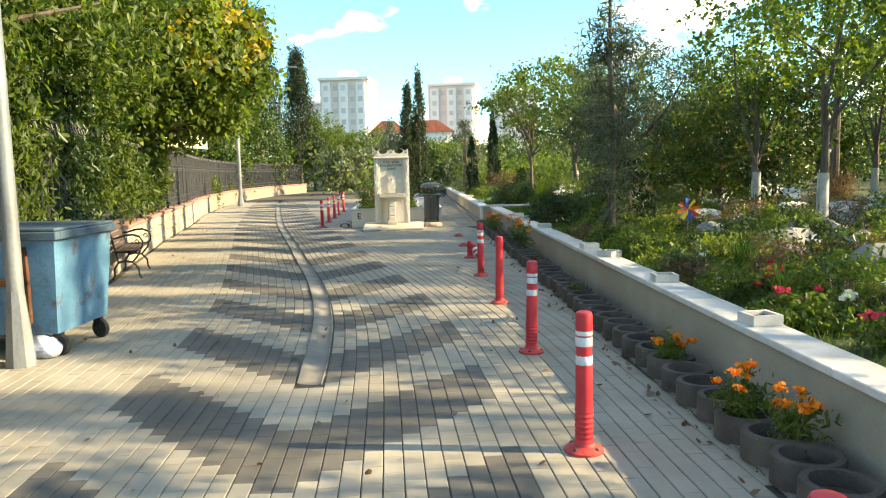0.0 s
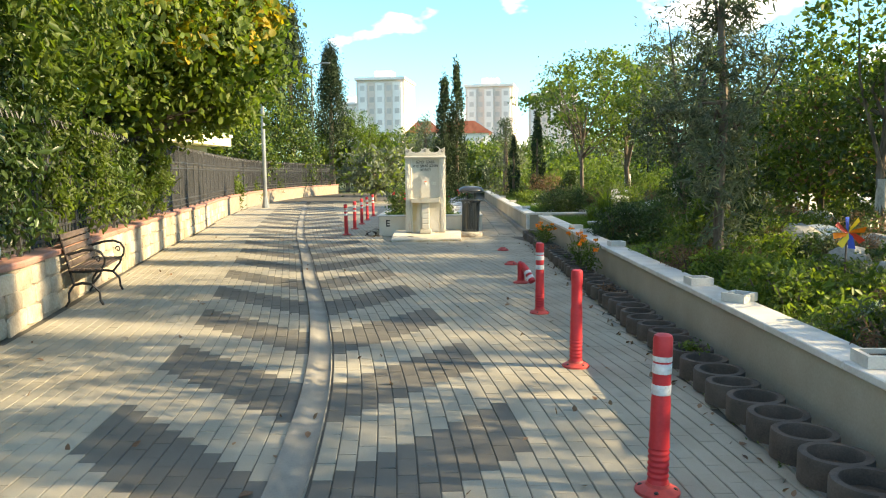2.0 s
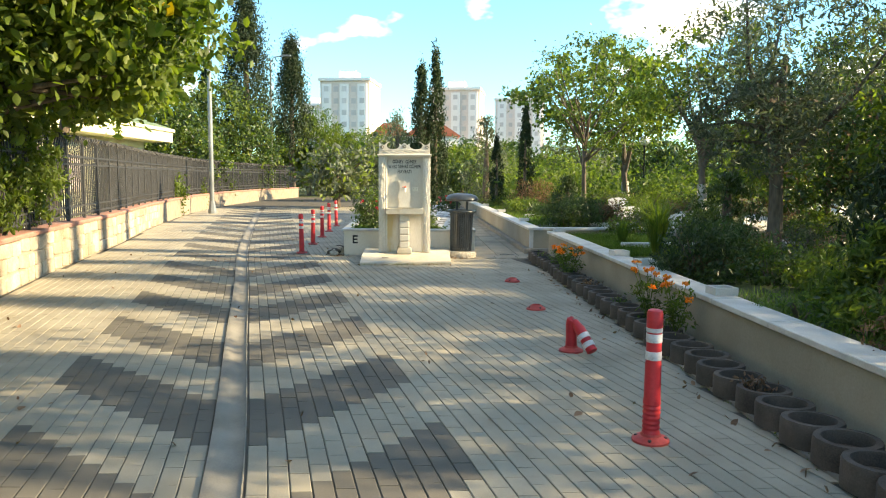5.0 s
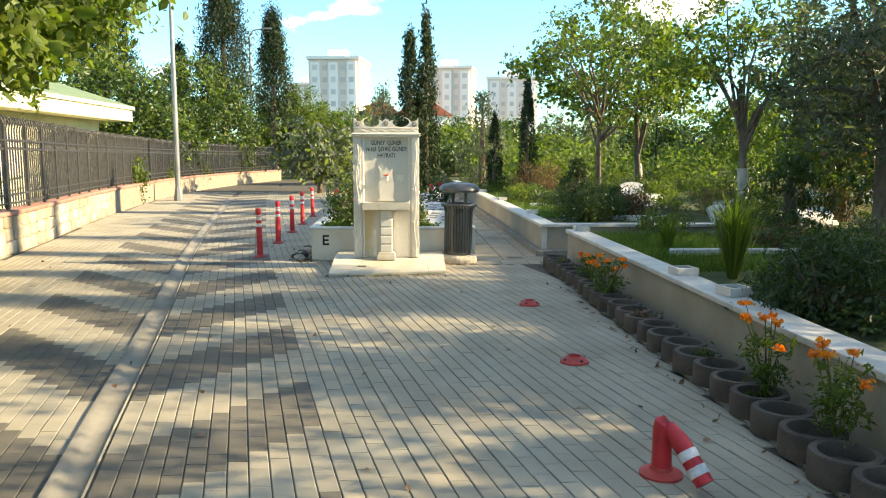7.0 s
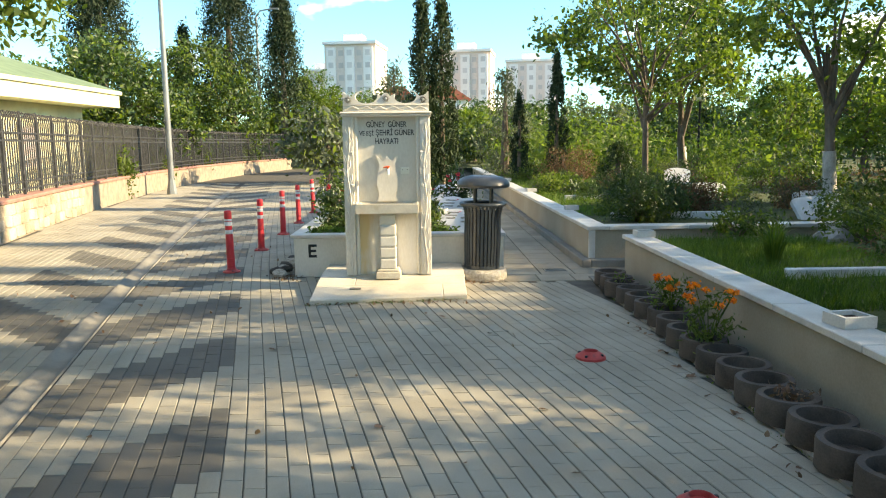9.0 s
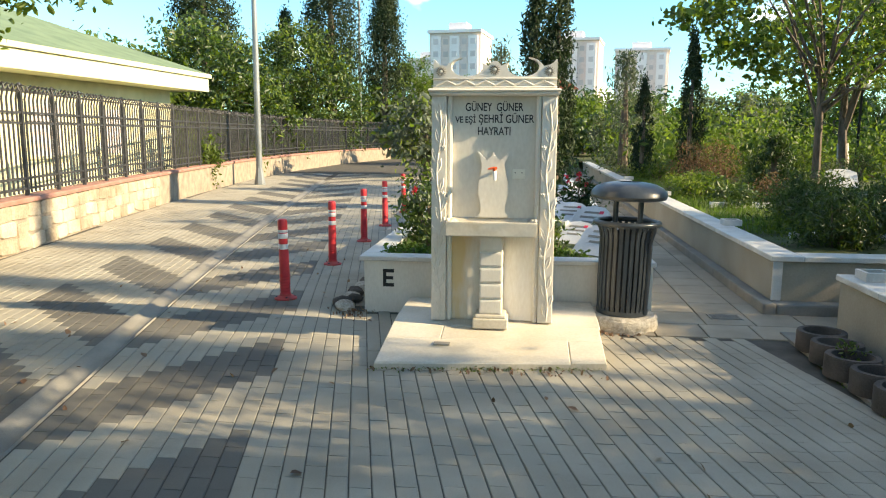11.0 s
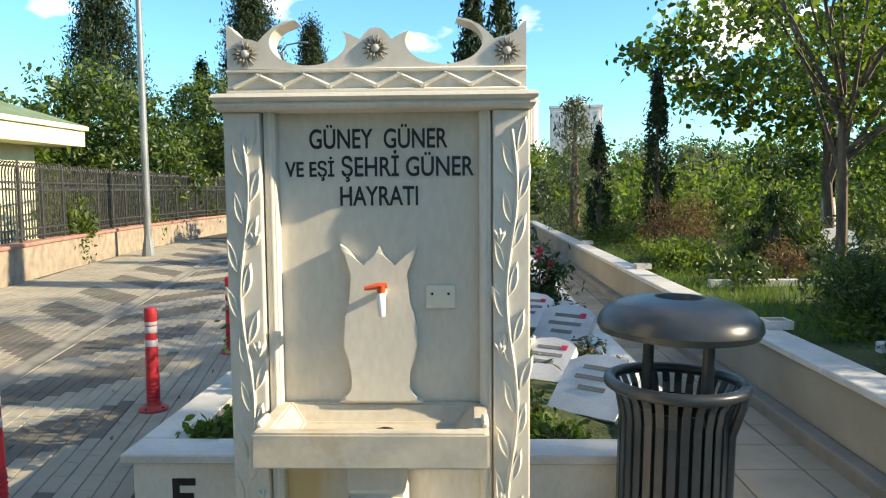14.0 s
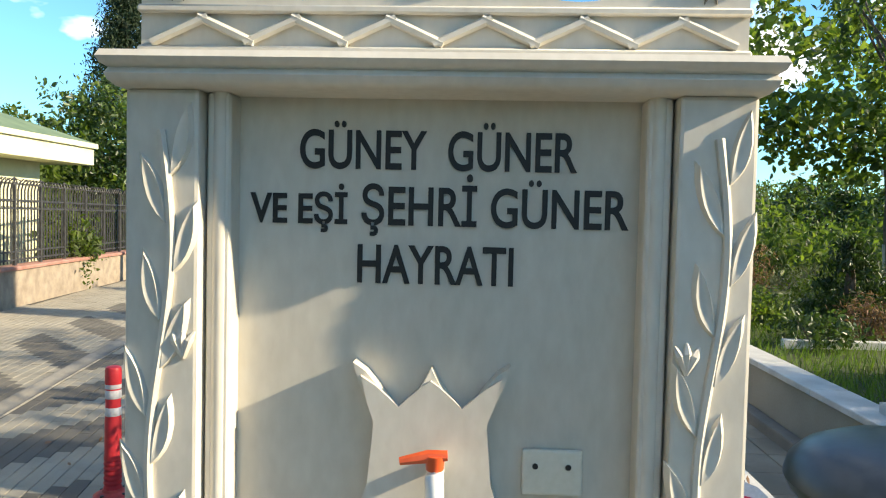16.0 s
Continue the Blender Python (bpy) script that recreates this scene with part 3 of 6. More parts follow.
for f in (0.35, 0.72):
    p = Vector((0.05, -0.09, 0.21)).lerp(Vector((0.13, -0.22, 0.05)), f)
    d = Vector((0.08, -0.13, -0.16)).normalized()
    bm = bmesh.new()
    tube(bm, [p - d * 0.022, p + d * 0.022], 0.0495, 16)
    part("reflective_band", bm, TAPE, bent, "torn reflective band", smooth=True)
base_only = thing("bollard_base", pose(3.31, 18.8, 0), "bare red bollard base bolted to the paving", "bollard base", "leftover bollard bases")
bm = bmesh.new()
lathe(bm, [(0.11, 0.0), (0.108, 0.016), (0.085, 0.032), (0.06, 0.05), (0.052, 0.056), (0.048, 0.05), (0.046, 0.03)], 26)
part("base", bm, RED_WORN, base_only, smooth=True)
for a in range(4):
    bm = bmesh.new()
    lathe(bm, [(0.012, 0.0), (0.012, 0.036), (0.008, 0.040)], 8, (0.085 * math.cos(a * 1.571 + 0.4), 0.085 * math.sin(a * 1.571 + 0.4), 0))
    part("bolt", bm, IRON, base_only)
copy_thing(base_only, pose(3.335, 21.0, 0, 0, 0, 33))

# planter rings along the wall
ring = thing("planter_ring", pose(4.13, 6.0, 0), "weathered concrete planter ring half filled with soil", "planter", "planter rings along the wall")
bm = bmesh.new()
n = 28
prof = [(1.0, 0.015), (1.0, 0.145), (0.97, 0.158), (0.76, 0.158), (0.73, 0.145), (0.70, 0.05)]
rings = [[bm.verts.new((0.168 * r * math.cos(a), 0.168 * r * math.sin(a) * (1.0 if math.sin(a) < 0 else 0.94), z)) for a in np.linspace(0, 2 * math.pi, n, endpoint=False)] for r, z in prof]
for a, b in zip(rings, rings[1:]):
    for i in range(n):
        j = (i + 1) % n
        bm.faces.new((a[i], a[j], b[j], b[i]))
part("ring", bm, RINGSTONE, ring, smooth=True)
bm = bmesh.new()
lathe(bm, [(0.121, 0.05), (0.11, 0.085), (0.06, 0.10), (0.005, 0.104)], 20)
part("soil", bm, SOIL, ring, "dark soil", smooth=True)
ring_y = [6.0]
while ring_y[-1] < 23.5:
    ring_y.append(ring_y[-1] + 0.305)
    copy_thing(ring, pose(4.15 + 0.012 * rng.normal(), ring_y[-1], 0, rng.normal() * 0.8, rng.normal() * 0.8, rng.normal() * 6))


def marigold(x, y, z, r, h, blooms, label, petal):
    ob = thing("marigold", pose(x, y, z), label, "flower")
    p = clumps((0, 0, h * 0.45), (r, r, h * 0.45), 26, 16, 0.06, 0.2)
    p[:, 2] = np.abs(p[:, 2])
    foliage("leaves", p, 0.045, LEAF, ob, 0.0, 0.28)
    bm = bmesh.new()
    heads = []
    for i in range(blooms):
        a = rng.random() * 6.28
        q = r * (0.3 + 0.8 * rng.random())
        top = Vector((math.cos(a) * q, math.sin(a) * q, h * (0.65 + 0.4 * rng.random())))
        heads.append(top)
        tube(bm, [(0, 0, 0), (top.x * 0.5, top.y * 0.5, top.z * 0.6), top], [0.005, 0.004, 0.003], 5)
    part("stem", bm, LEAF, ob)
    for t in heads:
        c = rng.normal(size=(34, 3)) * np.array([0.016, 0.016, 0.009]) + np.array(t)
        foliage("bloom", c, 0.026, petal, ob, 0.0, 0.8)
    return ob


for x, y, r, h, b, in ((4.2, 7.7, 0.15, 0.30, 7), (4.12, 8.15, 0.16, 0.30, 6), (4.15, 9.3, 0.12, 0.24, 5), (4.22, 16.9, 0.14, 0.5, 5), (4.2, 17.6, 0.16, 0.55, 6), (4.15, 20.9, 0.2, 0.42, 8), (4.22, 21.9, 0.18, 0.34, 7)):
    marigold(x, y, 0.10, r, h, b, "marigold plant with orange blooms in a planter ring", PETAL_ORANGE)
for i, y in enumerate((12.3, 15.2, 18.4, 19.7, 23.2)):
    shrub("weed", 4.15, y, 0.09, (0.10, 0.10, 0.07), 0.035, LEAF_DRY if i % 2 else LEAF, "small weedy plant in a planter ring", 8, 14, 0.05, "plant")

# hollow bricks and blocks on the wall
def hollow_block(x, y, rz, z=0.497):
    ob = thing("hollow_block", pose(x, y, z, 0, 0, rz), "pale hollow concrete block on the wall cap", "block", "hollow blocks on the wall")
    bm = bmesh.new()
    for a in ((-0.10, 0.10, -0.095, -0.07), (-0.10, 0.10, 0.07, 0.095), (-0.10, -0.075, -0.07, 0.07), (0.075, 0.10, -0.07, 0.07)):
        box(bm, *a, 0, 0.065)
    part("shell", bm, CAP, ob)
    bm = bmesh.new()
    box(bm, -0.075, 0.075, -0.07, 0.07, 0.0, 0.04)
    part("soil", bm, SOIL, ob)
    return ob


for x, y, a in ((4.53, 8.8, 6), (4.53, 10.6, -4), (4.52, 13.35, 3), (4.55, 12.5, 40), (4.56, 16.77, 5), (4.55, 19.9, 8), (4.57, 18.9, 12), (4.57, 23.9, 0), (4.42, 27.2, 0), (4.42, 31.5, 5), (4.42, 36.0, 0)):
    hollow_block(x, y, a, 0.50)

# ---- fence on the left wall ----
panel_first = None
PANEL = 1.04
fy = 4.0
while fy < 60.5:
    x0, x1 = float(left_wall(fy)) - 0.15, float(left_wall(fy + PANEL)) - 0.15
    ang = math.degrees(math.atan2(PANEL, x1 - x0))
    if panel_first is None:
        panel_first = thing("fence_panel", pose(x0, fy, 0.675, 0, 0, ang), "dark iron railing panel with curled tops", "fence", "fence panels")
        bm = bmesh.new()
        box(bm, -0.026, 0.026, -0.026, 0.026, 0.0, 1.44, 0.004, 1)
        part("post", bm, FENCE, panel_first)
        bm = bmesh.new()
        lathe(bm, [(0.0, 1.44), (0.024, 1.455), (0.030, 1.48), (0.020, 1.505), (0.004, 1.52)], 10, cap=False)
        part("finial", bm, FENCE, panel_first, smooth=True)
        for z in (0.10, 0.24, 0.98, 1.12, 1.40):
            bm = bmesh.new()
            box(bm, 0.03, PANEL - 0.03, -0.014, 0.014, z - 0.016, z + 0.016)
            part("rail", bm, FENCE, panel_first)
        bm = bmesh.new()
        tube(bm, [(0, 0, 0.04), (0, 0, 1.30), (0, -0.03, 1.42), (0, -0.09, 1.48), (0, -0.15, 1.45), (0, -0.17, 1.38)], [0.015, 0.015, 0.014, 0.013, 0.012, 0.009], 5)
        bar = part("bar", bm, FENCE, panel_first)
        bar.matrix_basis = pose(0.13, 0, 0)
        for i in range(1, 7):
            share(bar, pose(0.13 + 0.13 * i, 0, 0))
        bm = bmesh.new()
        pts = [(0.05 * math.cos(a), 0, 1.05 + 0.05 * math.sin(a)) for a in np.linspace(0, 2 * math.pi, 13)]
        tube(bm, pts, 0.006, 4)
        scroll = part("scroll", bm, FENCE, panel_first)
        scroll.matrix_basis = pose(0.195, 0, 0)
        for i in range(1, 6):
            share(scroll, pose(0.195 + 0.13 * i, 0, 0))
    else:
        copy_thing(panel_first, pose(x0, fy, 0.675, 0, 0, ang))
    fy += math.sin(math.radians(ang)) * PANEL

# ---- lamp posts ----
def lamp_post(x, y, h, r, label, plinth):
    ob = thing("lamp_post", pose(x, y, 0), label, "lamp post", "street lamp posts")
    bm = bmesh.new()
    lathe(bm, [(r * 1.1, plinth * 0.8), (r, h * 0.5), (r * 0.62, h)], 14)
    part("pole", bm, GALV, ob, smooth=True)
    bm = bmesh.new()
    s = r * 2.0
    lathe(bm, [(s, 0.0), (s * 0.98, 0.06), (s * 0.8, plinth * 0.5), (r * 1.12, plinth)], 8)
    part("foot", bm, GALV, ob, "flared galvanised foot")
    bm = bmesh.new()
    tube(bm, [(0, 0, h), (0.25, 0, h + 0.3), (0.9, 0, h + 0.42)], [r * 0.6, r * 0.5, r * 0.45], 8)
    part("arm", bm, GALV, ob)
    bm = bmesh.new()
    box(bm, 0.8, 1.35, -0.1, 0.1, h + 0.36, h + 0.46, 0.03, 2)
    part("lamp_head", bm, GALV, ob)
    return ob


lamp_post(-0.86, 10.25, 7.0, 0.058, "grey galvanised lamp post with a flared foot beside the container", 0.62)
lamp_post(-5.88, 39.6, 8.0, 0.085, "tall pale grey lamp post at the low stone wall", 0.5)
lamp_post(-7.6, 61.0, 9.0, 0.085, "tall grey lamp post far along the walkway", 0.5)

# ---- waste container ----
cont = thing("waste_container", pose(-0.62, 10.44, 0, 0, 0, -4), "blue rusty steel waste container on castors", "waste container")
bm = bmesh.new()
verts = [(-1.02, 0.06, 0.2), (-0.06, 0.06, 0.2), (-0.06, 0.92, 0.2), (-1.02, 0.92, 0.2), (-1.08, 0, 1.02), (0, 0, 1.02), (0, 0.98, 1.02), (-1.08, 0.98, 1.02)]
v = [bm.verts.new(p) for p in verts]
for f in ((0, 3, 2, 1), (0, 1, 5, 4), (1, 2, 6, 5), (2, 3, 7, 6), (3, 0, 4, 7)):
    bm.faces.new([v[i] for i in f])
part("body", bm, BLUE, cont)
bm = bmesh.new()
for a in ((-1.12, 0.04, -0.04, 0.03), (-1.12, 0.04, 0.95, 1.02), (-1.12, -1.05, 0.03, 0.95), (-0.03, 0.04, 0.03, 0.95)):
    box(bm, *a, 1.0, 1.07, 0.008, 1)
part("rim", bm, BLUE_DARK, cont)
bm = bmesh.new()
box(bm, -1.10, 0.02, -0.02, 1.0, 1.072, 1.10, 0.012, 2)
part("lid", bm, BLUE_DARK, cont)
for a in ((-0.62, -0.56, -0.012, 0.03, 0.30, 0.95), (-0.30, -0.24, -0.012, 0.03, 0.30, 0.95), (-0.62, -0.24, -0.012, 0.03, 0.62, 0.68)):
    bm = bmesh.new()
    box(bm, *a, 0.006, 1)
    part("lifting_bracket", bm, RUST, cont, "rusty steel lifting bracket")
for cx, cy in ((-0.10, 0.14), (-0.10, 0.82), (-0.98, 0.14), (-0.98, 0.82)):
    bm = bmesh.new()
    box(bm, cx - 0.035, cx + 0.035, cy - 0.03, cy + 0.03, 0.13, 0.205)
    fork = part("castor", bm, IRON, cont)
    bm = bmesh.new()
    lathe(bm, [(0.03, -0.022), (0.085, -0.022), (0.09, -0.012), (0.09, 0.012), (0.085, 0.022), (0.03, 0.022)], 18)
    bmesh.ops.transform(bm, matrix=pose(cx + 0.02, cy, 0.09, 0, 90, 70), verts=bm.verts)
    part("wheel", bm, RUBBER, fork, smooth=True)

bm = bmesh.new()
bmesh.ops.create_icosphere(bm, subdivisions=3, radius=0.15, matrix=pose(-0.80, 10.52, 0.085) @ Matrix.Diagonal((1.1, 0.8, 0.62, 1)))
for q in bm.verts:
    k = noise.noise(q.co * 9) * 0.035
    q.co.z = max(0.004, q.co.z + k)
    q.co.x += noise.noise(q.co * 7 + Vector((4, 1, 2))) * 0.04
tagged(part("plastic_bag", bm, BAG, smooth=False), "crumpled white plastic bag under the waste container", "bag")

carton = thing("cardboard_box", pose(-1.12, 9.78, 0.28, 0, 0, 12), "brown cardboard box on the rubbish bag", "box")
bm = bmesh.new()
box(bm, -0.2, 0.2, -0.15, 0.15, 0, 0.24, 0.004, 1)
part("carton", bm, CARD, carton)
bm = bmesh.new()
box(bm, -0.203, 0.203, -0.153, 0.153, 0.12, 0.26, 0.006, 1)
part("flap", bm, CARD, carton)
bm = bmesh.new()
bmesh.ops.create_icosphere(bm, subdivisions=3, radius=0.24, matrix=pose(-1.10, 9.8, 0.14) @ Matrix.Diagonal((1.15, 1.0, 0.75, 1)))
for q in bm.verts:
    q.co.z = min(0.278, max(0.003, q.co.z + noise.noise(q.co * 6) * 0.04))
    q.co.x += noise.noise(q.co * 5 + Vector((1, 5, 2))) * 0.06
tagged(part("rubbish_bag", bm, BAG), "knotted grey-blue rubbish bag under the cardboard box", "bag")

# ---- bench ----
bench = thing("park_bench", pose(-2.05, 15.84, 0, 0, 0, 104) @ Matrix.Diagonal((1, 0.75, 1, 1)), "wooden slat bench with black cast iron scroll arms", "bench")
def bench_end(x):
    bm = bmesh.new()
    tube(bm, [(x, -0.25, 0.0), (x, -0.21, 0.06), (x, -0.20, 0.16), (x, -0.10, 0.25), (x, 0.04, 0.27), (x, 0.16, 0.25), (x, 0.24, 0.16), (x, 0.24, 0.06), (x, 0.29, 0.0)], 0.018, 8)
    tube(bm, [(x, -0.10, 0.25), (x, -0.22, 0.36), (x, -0.25, 0.42)], 0.017, 8)
    tube(bm, [(x, 0.16, 0.25), (x, 0.20, 0.40), (x, 0.26, 0.62), (x, 0.33, 0.84)], 0.018, 8)
    tube(bm, [(x, -0.25, 0.42), (x, 0.0, 0.40), (x, 0.20, 0.41)], 0.018, 8)
    arm = [(x, -0.24, 0.42), (x, -0.29, 0.48), (x, -0.30, 0.55), (x, -0.25, 0.62), (x, -0.14, 0.655), (x, 0.0, 0.65), (x, 0.14, 0.62), (x, 0.25, 0.60)]
    tube(bm, arm, 0.016, 8)
    tube(bm, [(x, -0.20 + 0.045 * math.cos(a) * (1 - a / 9), 0.54 + 0.045 * math.sin(a) * (1 - a / 9)) for a in np.linspace(0, 7, 14)], 0.009, 6)
    return part("iron_end", bm, IRON, bench, "black cast iron scroll end", smooth=True)


bench_end(-0.60)
bench_end(0.60)
for i in range(6):
    bm = bmesh.new()
    y = -0.25 + i * 0.078
    box(bm, -0.66, 0.66, y, y + 0.062, 0.418, 0.443, 0.006, 1)
    part("seat_slat", bm, WOOD, bench)
for i in range(5):
    f = 0.12 + i * 0.19
    bm = bmesh.new()
    box(bm, -0.66, 0.66, -0.012, 0.012, -0.034, 0.034, 0.006, 1)
    s = part("back_slat", bm, WOOD, bench)
    s.matrix_basis = pose(0, 0.185 + 0.12 * f, 0.44 + 0.42 * f, -16, 0, 0)

# ---- fountain ----
FX, FY, FZ = 1.765, 23.68, 0.105
slab = thing("fountain_slab", pose(0, 0, 0), "worn cracked marble floor slab in front of the fountain", "floor slab")
FOOT = 0.150


def slab_top(y):
    """Height of the slab, which rises from its worn front edge to the fountain's foot."""
    return 0.052 + (FOOT - 0.052) * min(1.0, max(0.0, (y - 22.88) / 0.85))


def slab_piece(x0, x1, y0, y1, dip=0.0):
    bm = bmesh.new()
    ys = [y0, y0 + 0.012] + [y0 + (y1 - y0) * f for f in (0.33, 0.66)] + [y1]
    cols = []
    for y in ys:
        e = 0.010 if y == y0 else 0.0
        zt = slab_top(y) - e - dip
        ring_of = ((x0, y, -0.01), (x0, y, zt - 0.006), (x0 + 0.006, y, zt), (x1 - 0.006, y, zt), (x1, y, zt - 0.006), (x1, y, -0.01))
        cols.append([bm.verts.new((px, py + 0.11 * (px - 1.03) * (24.42 - py) / 1.54, pz)) for px, py, pz in ring_of])
    for p, q in zip(cols, cols[1:]):
        for k in range(6):
            j = (k + 1) % 6
            bm.faces.new((p[k], p[j], q[j], q[k]))
    bm.faces.new(cols[0])
    bm.faces.new(cols[-1])
    return part("slab", bm, SLABSTONE, slab)


slab_piece(1.03, 2.325, 22.88, 23.30)
slab_piece(2.328, 2.565, 22.90, 23.28, 0.004)
slab_piece(1.03, 1.42, 23.302, 23.56)
slab_piece(1.422, 2.565, 23.302, 23.56, 0.001)
slab_piece(1.03, 2.575, 23.562, 24.42)
bm = bmesh.new()
box(bm, 1.385, 1.50, 23.20, 23.262, slab_top(23.2), slab_top(23.26) + 0.003, 0.002, 1)
part("drain_cover", bm, CONCRETE, slab, "small grey drain cover let into the slab")
fountain = thing("drinking_fountain", pose(FX, FY, FZ), "carved pale marble wall fountain with black lettering", "fountain")


def ft(name, bm, mat=None, label="", parent=None, smooth=False):
    return part(name, bm, mat or MARBLE, parent or fountain, label, smooth)


def letters(name, text, size, x, z, y, parent, mat, width, squeeze=0.9):
    cu = bpy.data.curves.new(name, "FONT")
    cu.body = text
    cu.size = size
    cu.extrude = 0.0015
    cu.offset = 0.0012
    cu.align_x = "CENTER"
    tmp = bpy.data.objects.new(name, cu)
    scene.collection.objects.link(tmp)
    bpy.context.view_layer.update()
    me = bpy.data.meshes.new_from_object(tmp.evaluated_get(bpy.context.evaluated_depsgraph_get()))
    bpy.data.objects.remove(tmp)
    w = max(v.co.x for v in me.vertices) - min(v.co.x for v in me.vertices)
    cx = (max(v.co.x for v in me.vertices) + min(v.co.x for v in me.vertices)) / 2
    for v in me.vertices:
        v.co = Vector(((v.co.x - cx) * width / w, v.co.y, v.co.z))
    bm = bmesh.new()
    bm.from_mesh(me)
    bmesh.ops.remove_doubles(bm, verts=bm.verts, dist=1e-6)
    bm.verts.index_update()
    bpy.data.meshes.remove(me)
    seen, islands = set(), []
    for v in bm.verts:
        if v in seen:
            continue
        stack, group = [v], []
        seen.add(v)
        while stack:
            q = stack.pop()
            group.append(q)
            for e in q.link_edges:
                o = e.other_vert(q)
                if o not in seen:
                    seen.add(o)
                    stack.append(o)
        islands.append((min(q.co.x for q in group), max(q.co.x for q in group), group))
    islands.sort(key=lambda g: g[0])
    glyphs = []
    for x0, x1, group in islands:
        if glyphs and x0 < glyphs[-1][1] - 0.004:
            glyphs[-1][1] = max(x1, glyphs[-1][1])
            glyphs[-1][2].update(group)
        else:
            glyphs.append([x0, x1, set(group)])
    for x0, x1, group in glyphs:
        one = bm.copy()
        keep = {q.index for q in group}
        one.verts.ensure_lookup_table()
        bmesh.ops.delete(one, geom=[q for q in one.verts if q.index not in keep], context="VERTS")
        ob = part("letter", one, mat, parent, "black painted letter")
        ob.matrix_basis = pose(x, y, z, 90, 0, 0)
    bm.free()


HT = 1.714
PANEL_Y = 0.065
# back slab
bm = bmesh.new()
box(bm, -0.44, 0.44, PANEL_Y, 0.26, 0.72, HT)
ft("back_panel", bm, MARBLE_PANEL)
bm = bmesh.new()
box(bm, -0.44, 0.44, PANEL_Y, 0.26, 0.04, 0.719)
ft("lower_panel", bm, MARBLE_STAINED_GLOW, "marble panel with ochre water stains and painted warm sun glow")
for s in (-1, 1):
    bm = bmesh.new()
    x0, x1 = sorted((s * 0.345, s * 0.455))
    box(bm, x0, x1, 0.0, 0.20, 0.04, HT, 0.006, 2)
    ft("pillar", bm, label="marble pillar carved with leaves")
    bm = bmesh.new()
    x0, x1 = sorted((s * 0.305, s * 0.342))
    box(bm, x0, x1, 0.022, 0.14, 0.04, HT, 0.008, 3)
    ft("moulding", bm)
    bm = bmesh.new()
    tube(bm, [(s * 0.322, 0.03, 0.04), (s * 0.322, 0.03, HT)], 0.013, 10)
    ft("bead", bm, smooth=True)
    # carved vine
    bm = bmesh.new()
    stem = [(s * 0.40 + 0.016 * math.sin(z * 9.5), -0.003, z) for z in np.linspace(0.06, HT - 0.06, 60)]
    tube(bm, stem, 0.007, 6)
    for i in range(22):
        z = 0.08 + i * 0.0715
        side = 1 if i % 2 else -1
        bx = s * 0.40 + 0.016 * math.sin(z * 9.5)
        tip = (bx + side * (0.034 + 0.008 * (i % 3)), z + 0.115)
        ctl = (bx + side * 0.052, z + 0.035)
        ctl2 = (bx + side * 0.002, z + 0.075)
        ring_pts = []
        for f in np.linspace(0, 1, 7):
            ring_pts.append(((1 - f) ** 2 * bx + 2 * f * (1 - f) * ctl[0] + f * f * tip[0], (1 - f) ** 2 * z + 2 * f * (1 - f) * ctl[1] + f * f * tip[1]))
        back = []
        for f in np.linspace(1, 0, 7)[1:-1]:
            back.append(((1 - f) ** 2 * bx + 2 * f * (1 - f) * ctl2[0] + f * f * tip[0], (1 - f) ** 2 * z + 2 * f * (1 - f) * ctl2[1] + f * f * tip[1]))
        outline = ring_pts + back
        c = (sum(p[0] for p in outline) / len(outline), sum(p[1] for p in outline) / len(outline))
        base = [bm.verts.new((px, 0.001, pz)) for px, pz in outline]
        ridge = [bm.verts.new((c[0] + (px - c[0]) * 0.68, -0.008, c[1] + (pz - c[1]) * 0.82)) for px, pz in outline]
        mid = bm.verts.new((c[0], -0.003, c[1]))
        m = len(outline)
        for k in range(m):
            j = (k + 1) % m
            bm.faces.new((base[k], base[j], ridge[j], ridge[k]))
            bm.faces.new((ridge[k], ridge[j], mid))
    for i, z in enumerate((0.52, 0.98, 1.32)):
        bx = s * 0.40 - s * 0.035
        for a in (-0.5, 0.0, 0.5):
            tube(bm, [(bx, -0.002, z), (bx + 0.022 * math.sin(a), -0.006, z + 0.03 * math.cos(a)), (bx + 0.036 * math.sin(a), -0.002, z + 0.045 * math.cos(a))], [0.004, 0.007, 0.002], 6)
    ft("carved_vine", bm, label="carved leaf relief", smooth=True)
# cornice
bm = bmesh.new()
CT = 0.72
prof = [(0.20, 0.0), (-0.02, 0.0), (-0.032, 0.010), (-0.036, 0.022), (-0.030, 0.034), (-0.042, 0.040), (-0.048, 0.052), (-0.042, 0.066), (-0.02, 0.072), (0.20, 0.072)]
a = [bm.verts.new((-0.460 - max(0, -y - 0.02) * 0.6, y, HT + z * CT)) for y, z in prof]
b = [bm.verts.new((0.460 + max(0, -y - 0.02) * 0.6, y, HT + z * CT)) for y, z in prof]
bm.faces.new(a)
bm.faces.new(b[::-1])
for i in range(len(prof)):
    j = (i + 1) % len(prof)
    bm.faces.new((a[i], a[j], b[j], b[i]))
ft("cornice", bm, smooth=True)
# crown with crescents
Z0 = HT + 0.072 * CT


def arc(cx, cz, r, a0, a1, n):
    return [(cx + r * math.cos(math.radians(t)), cz + r * math.sin(math.radians(t))) for t in np.linspace(a0, a1, n)]


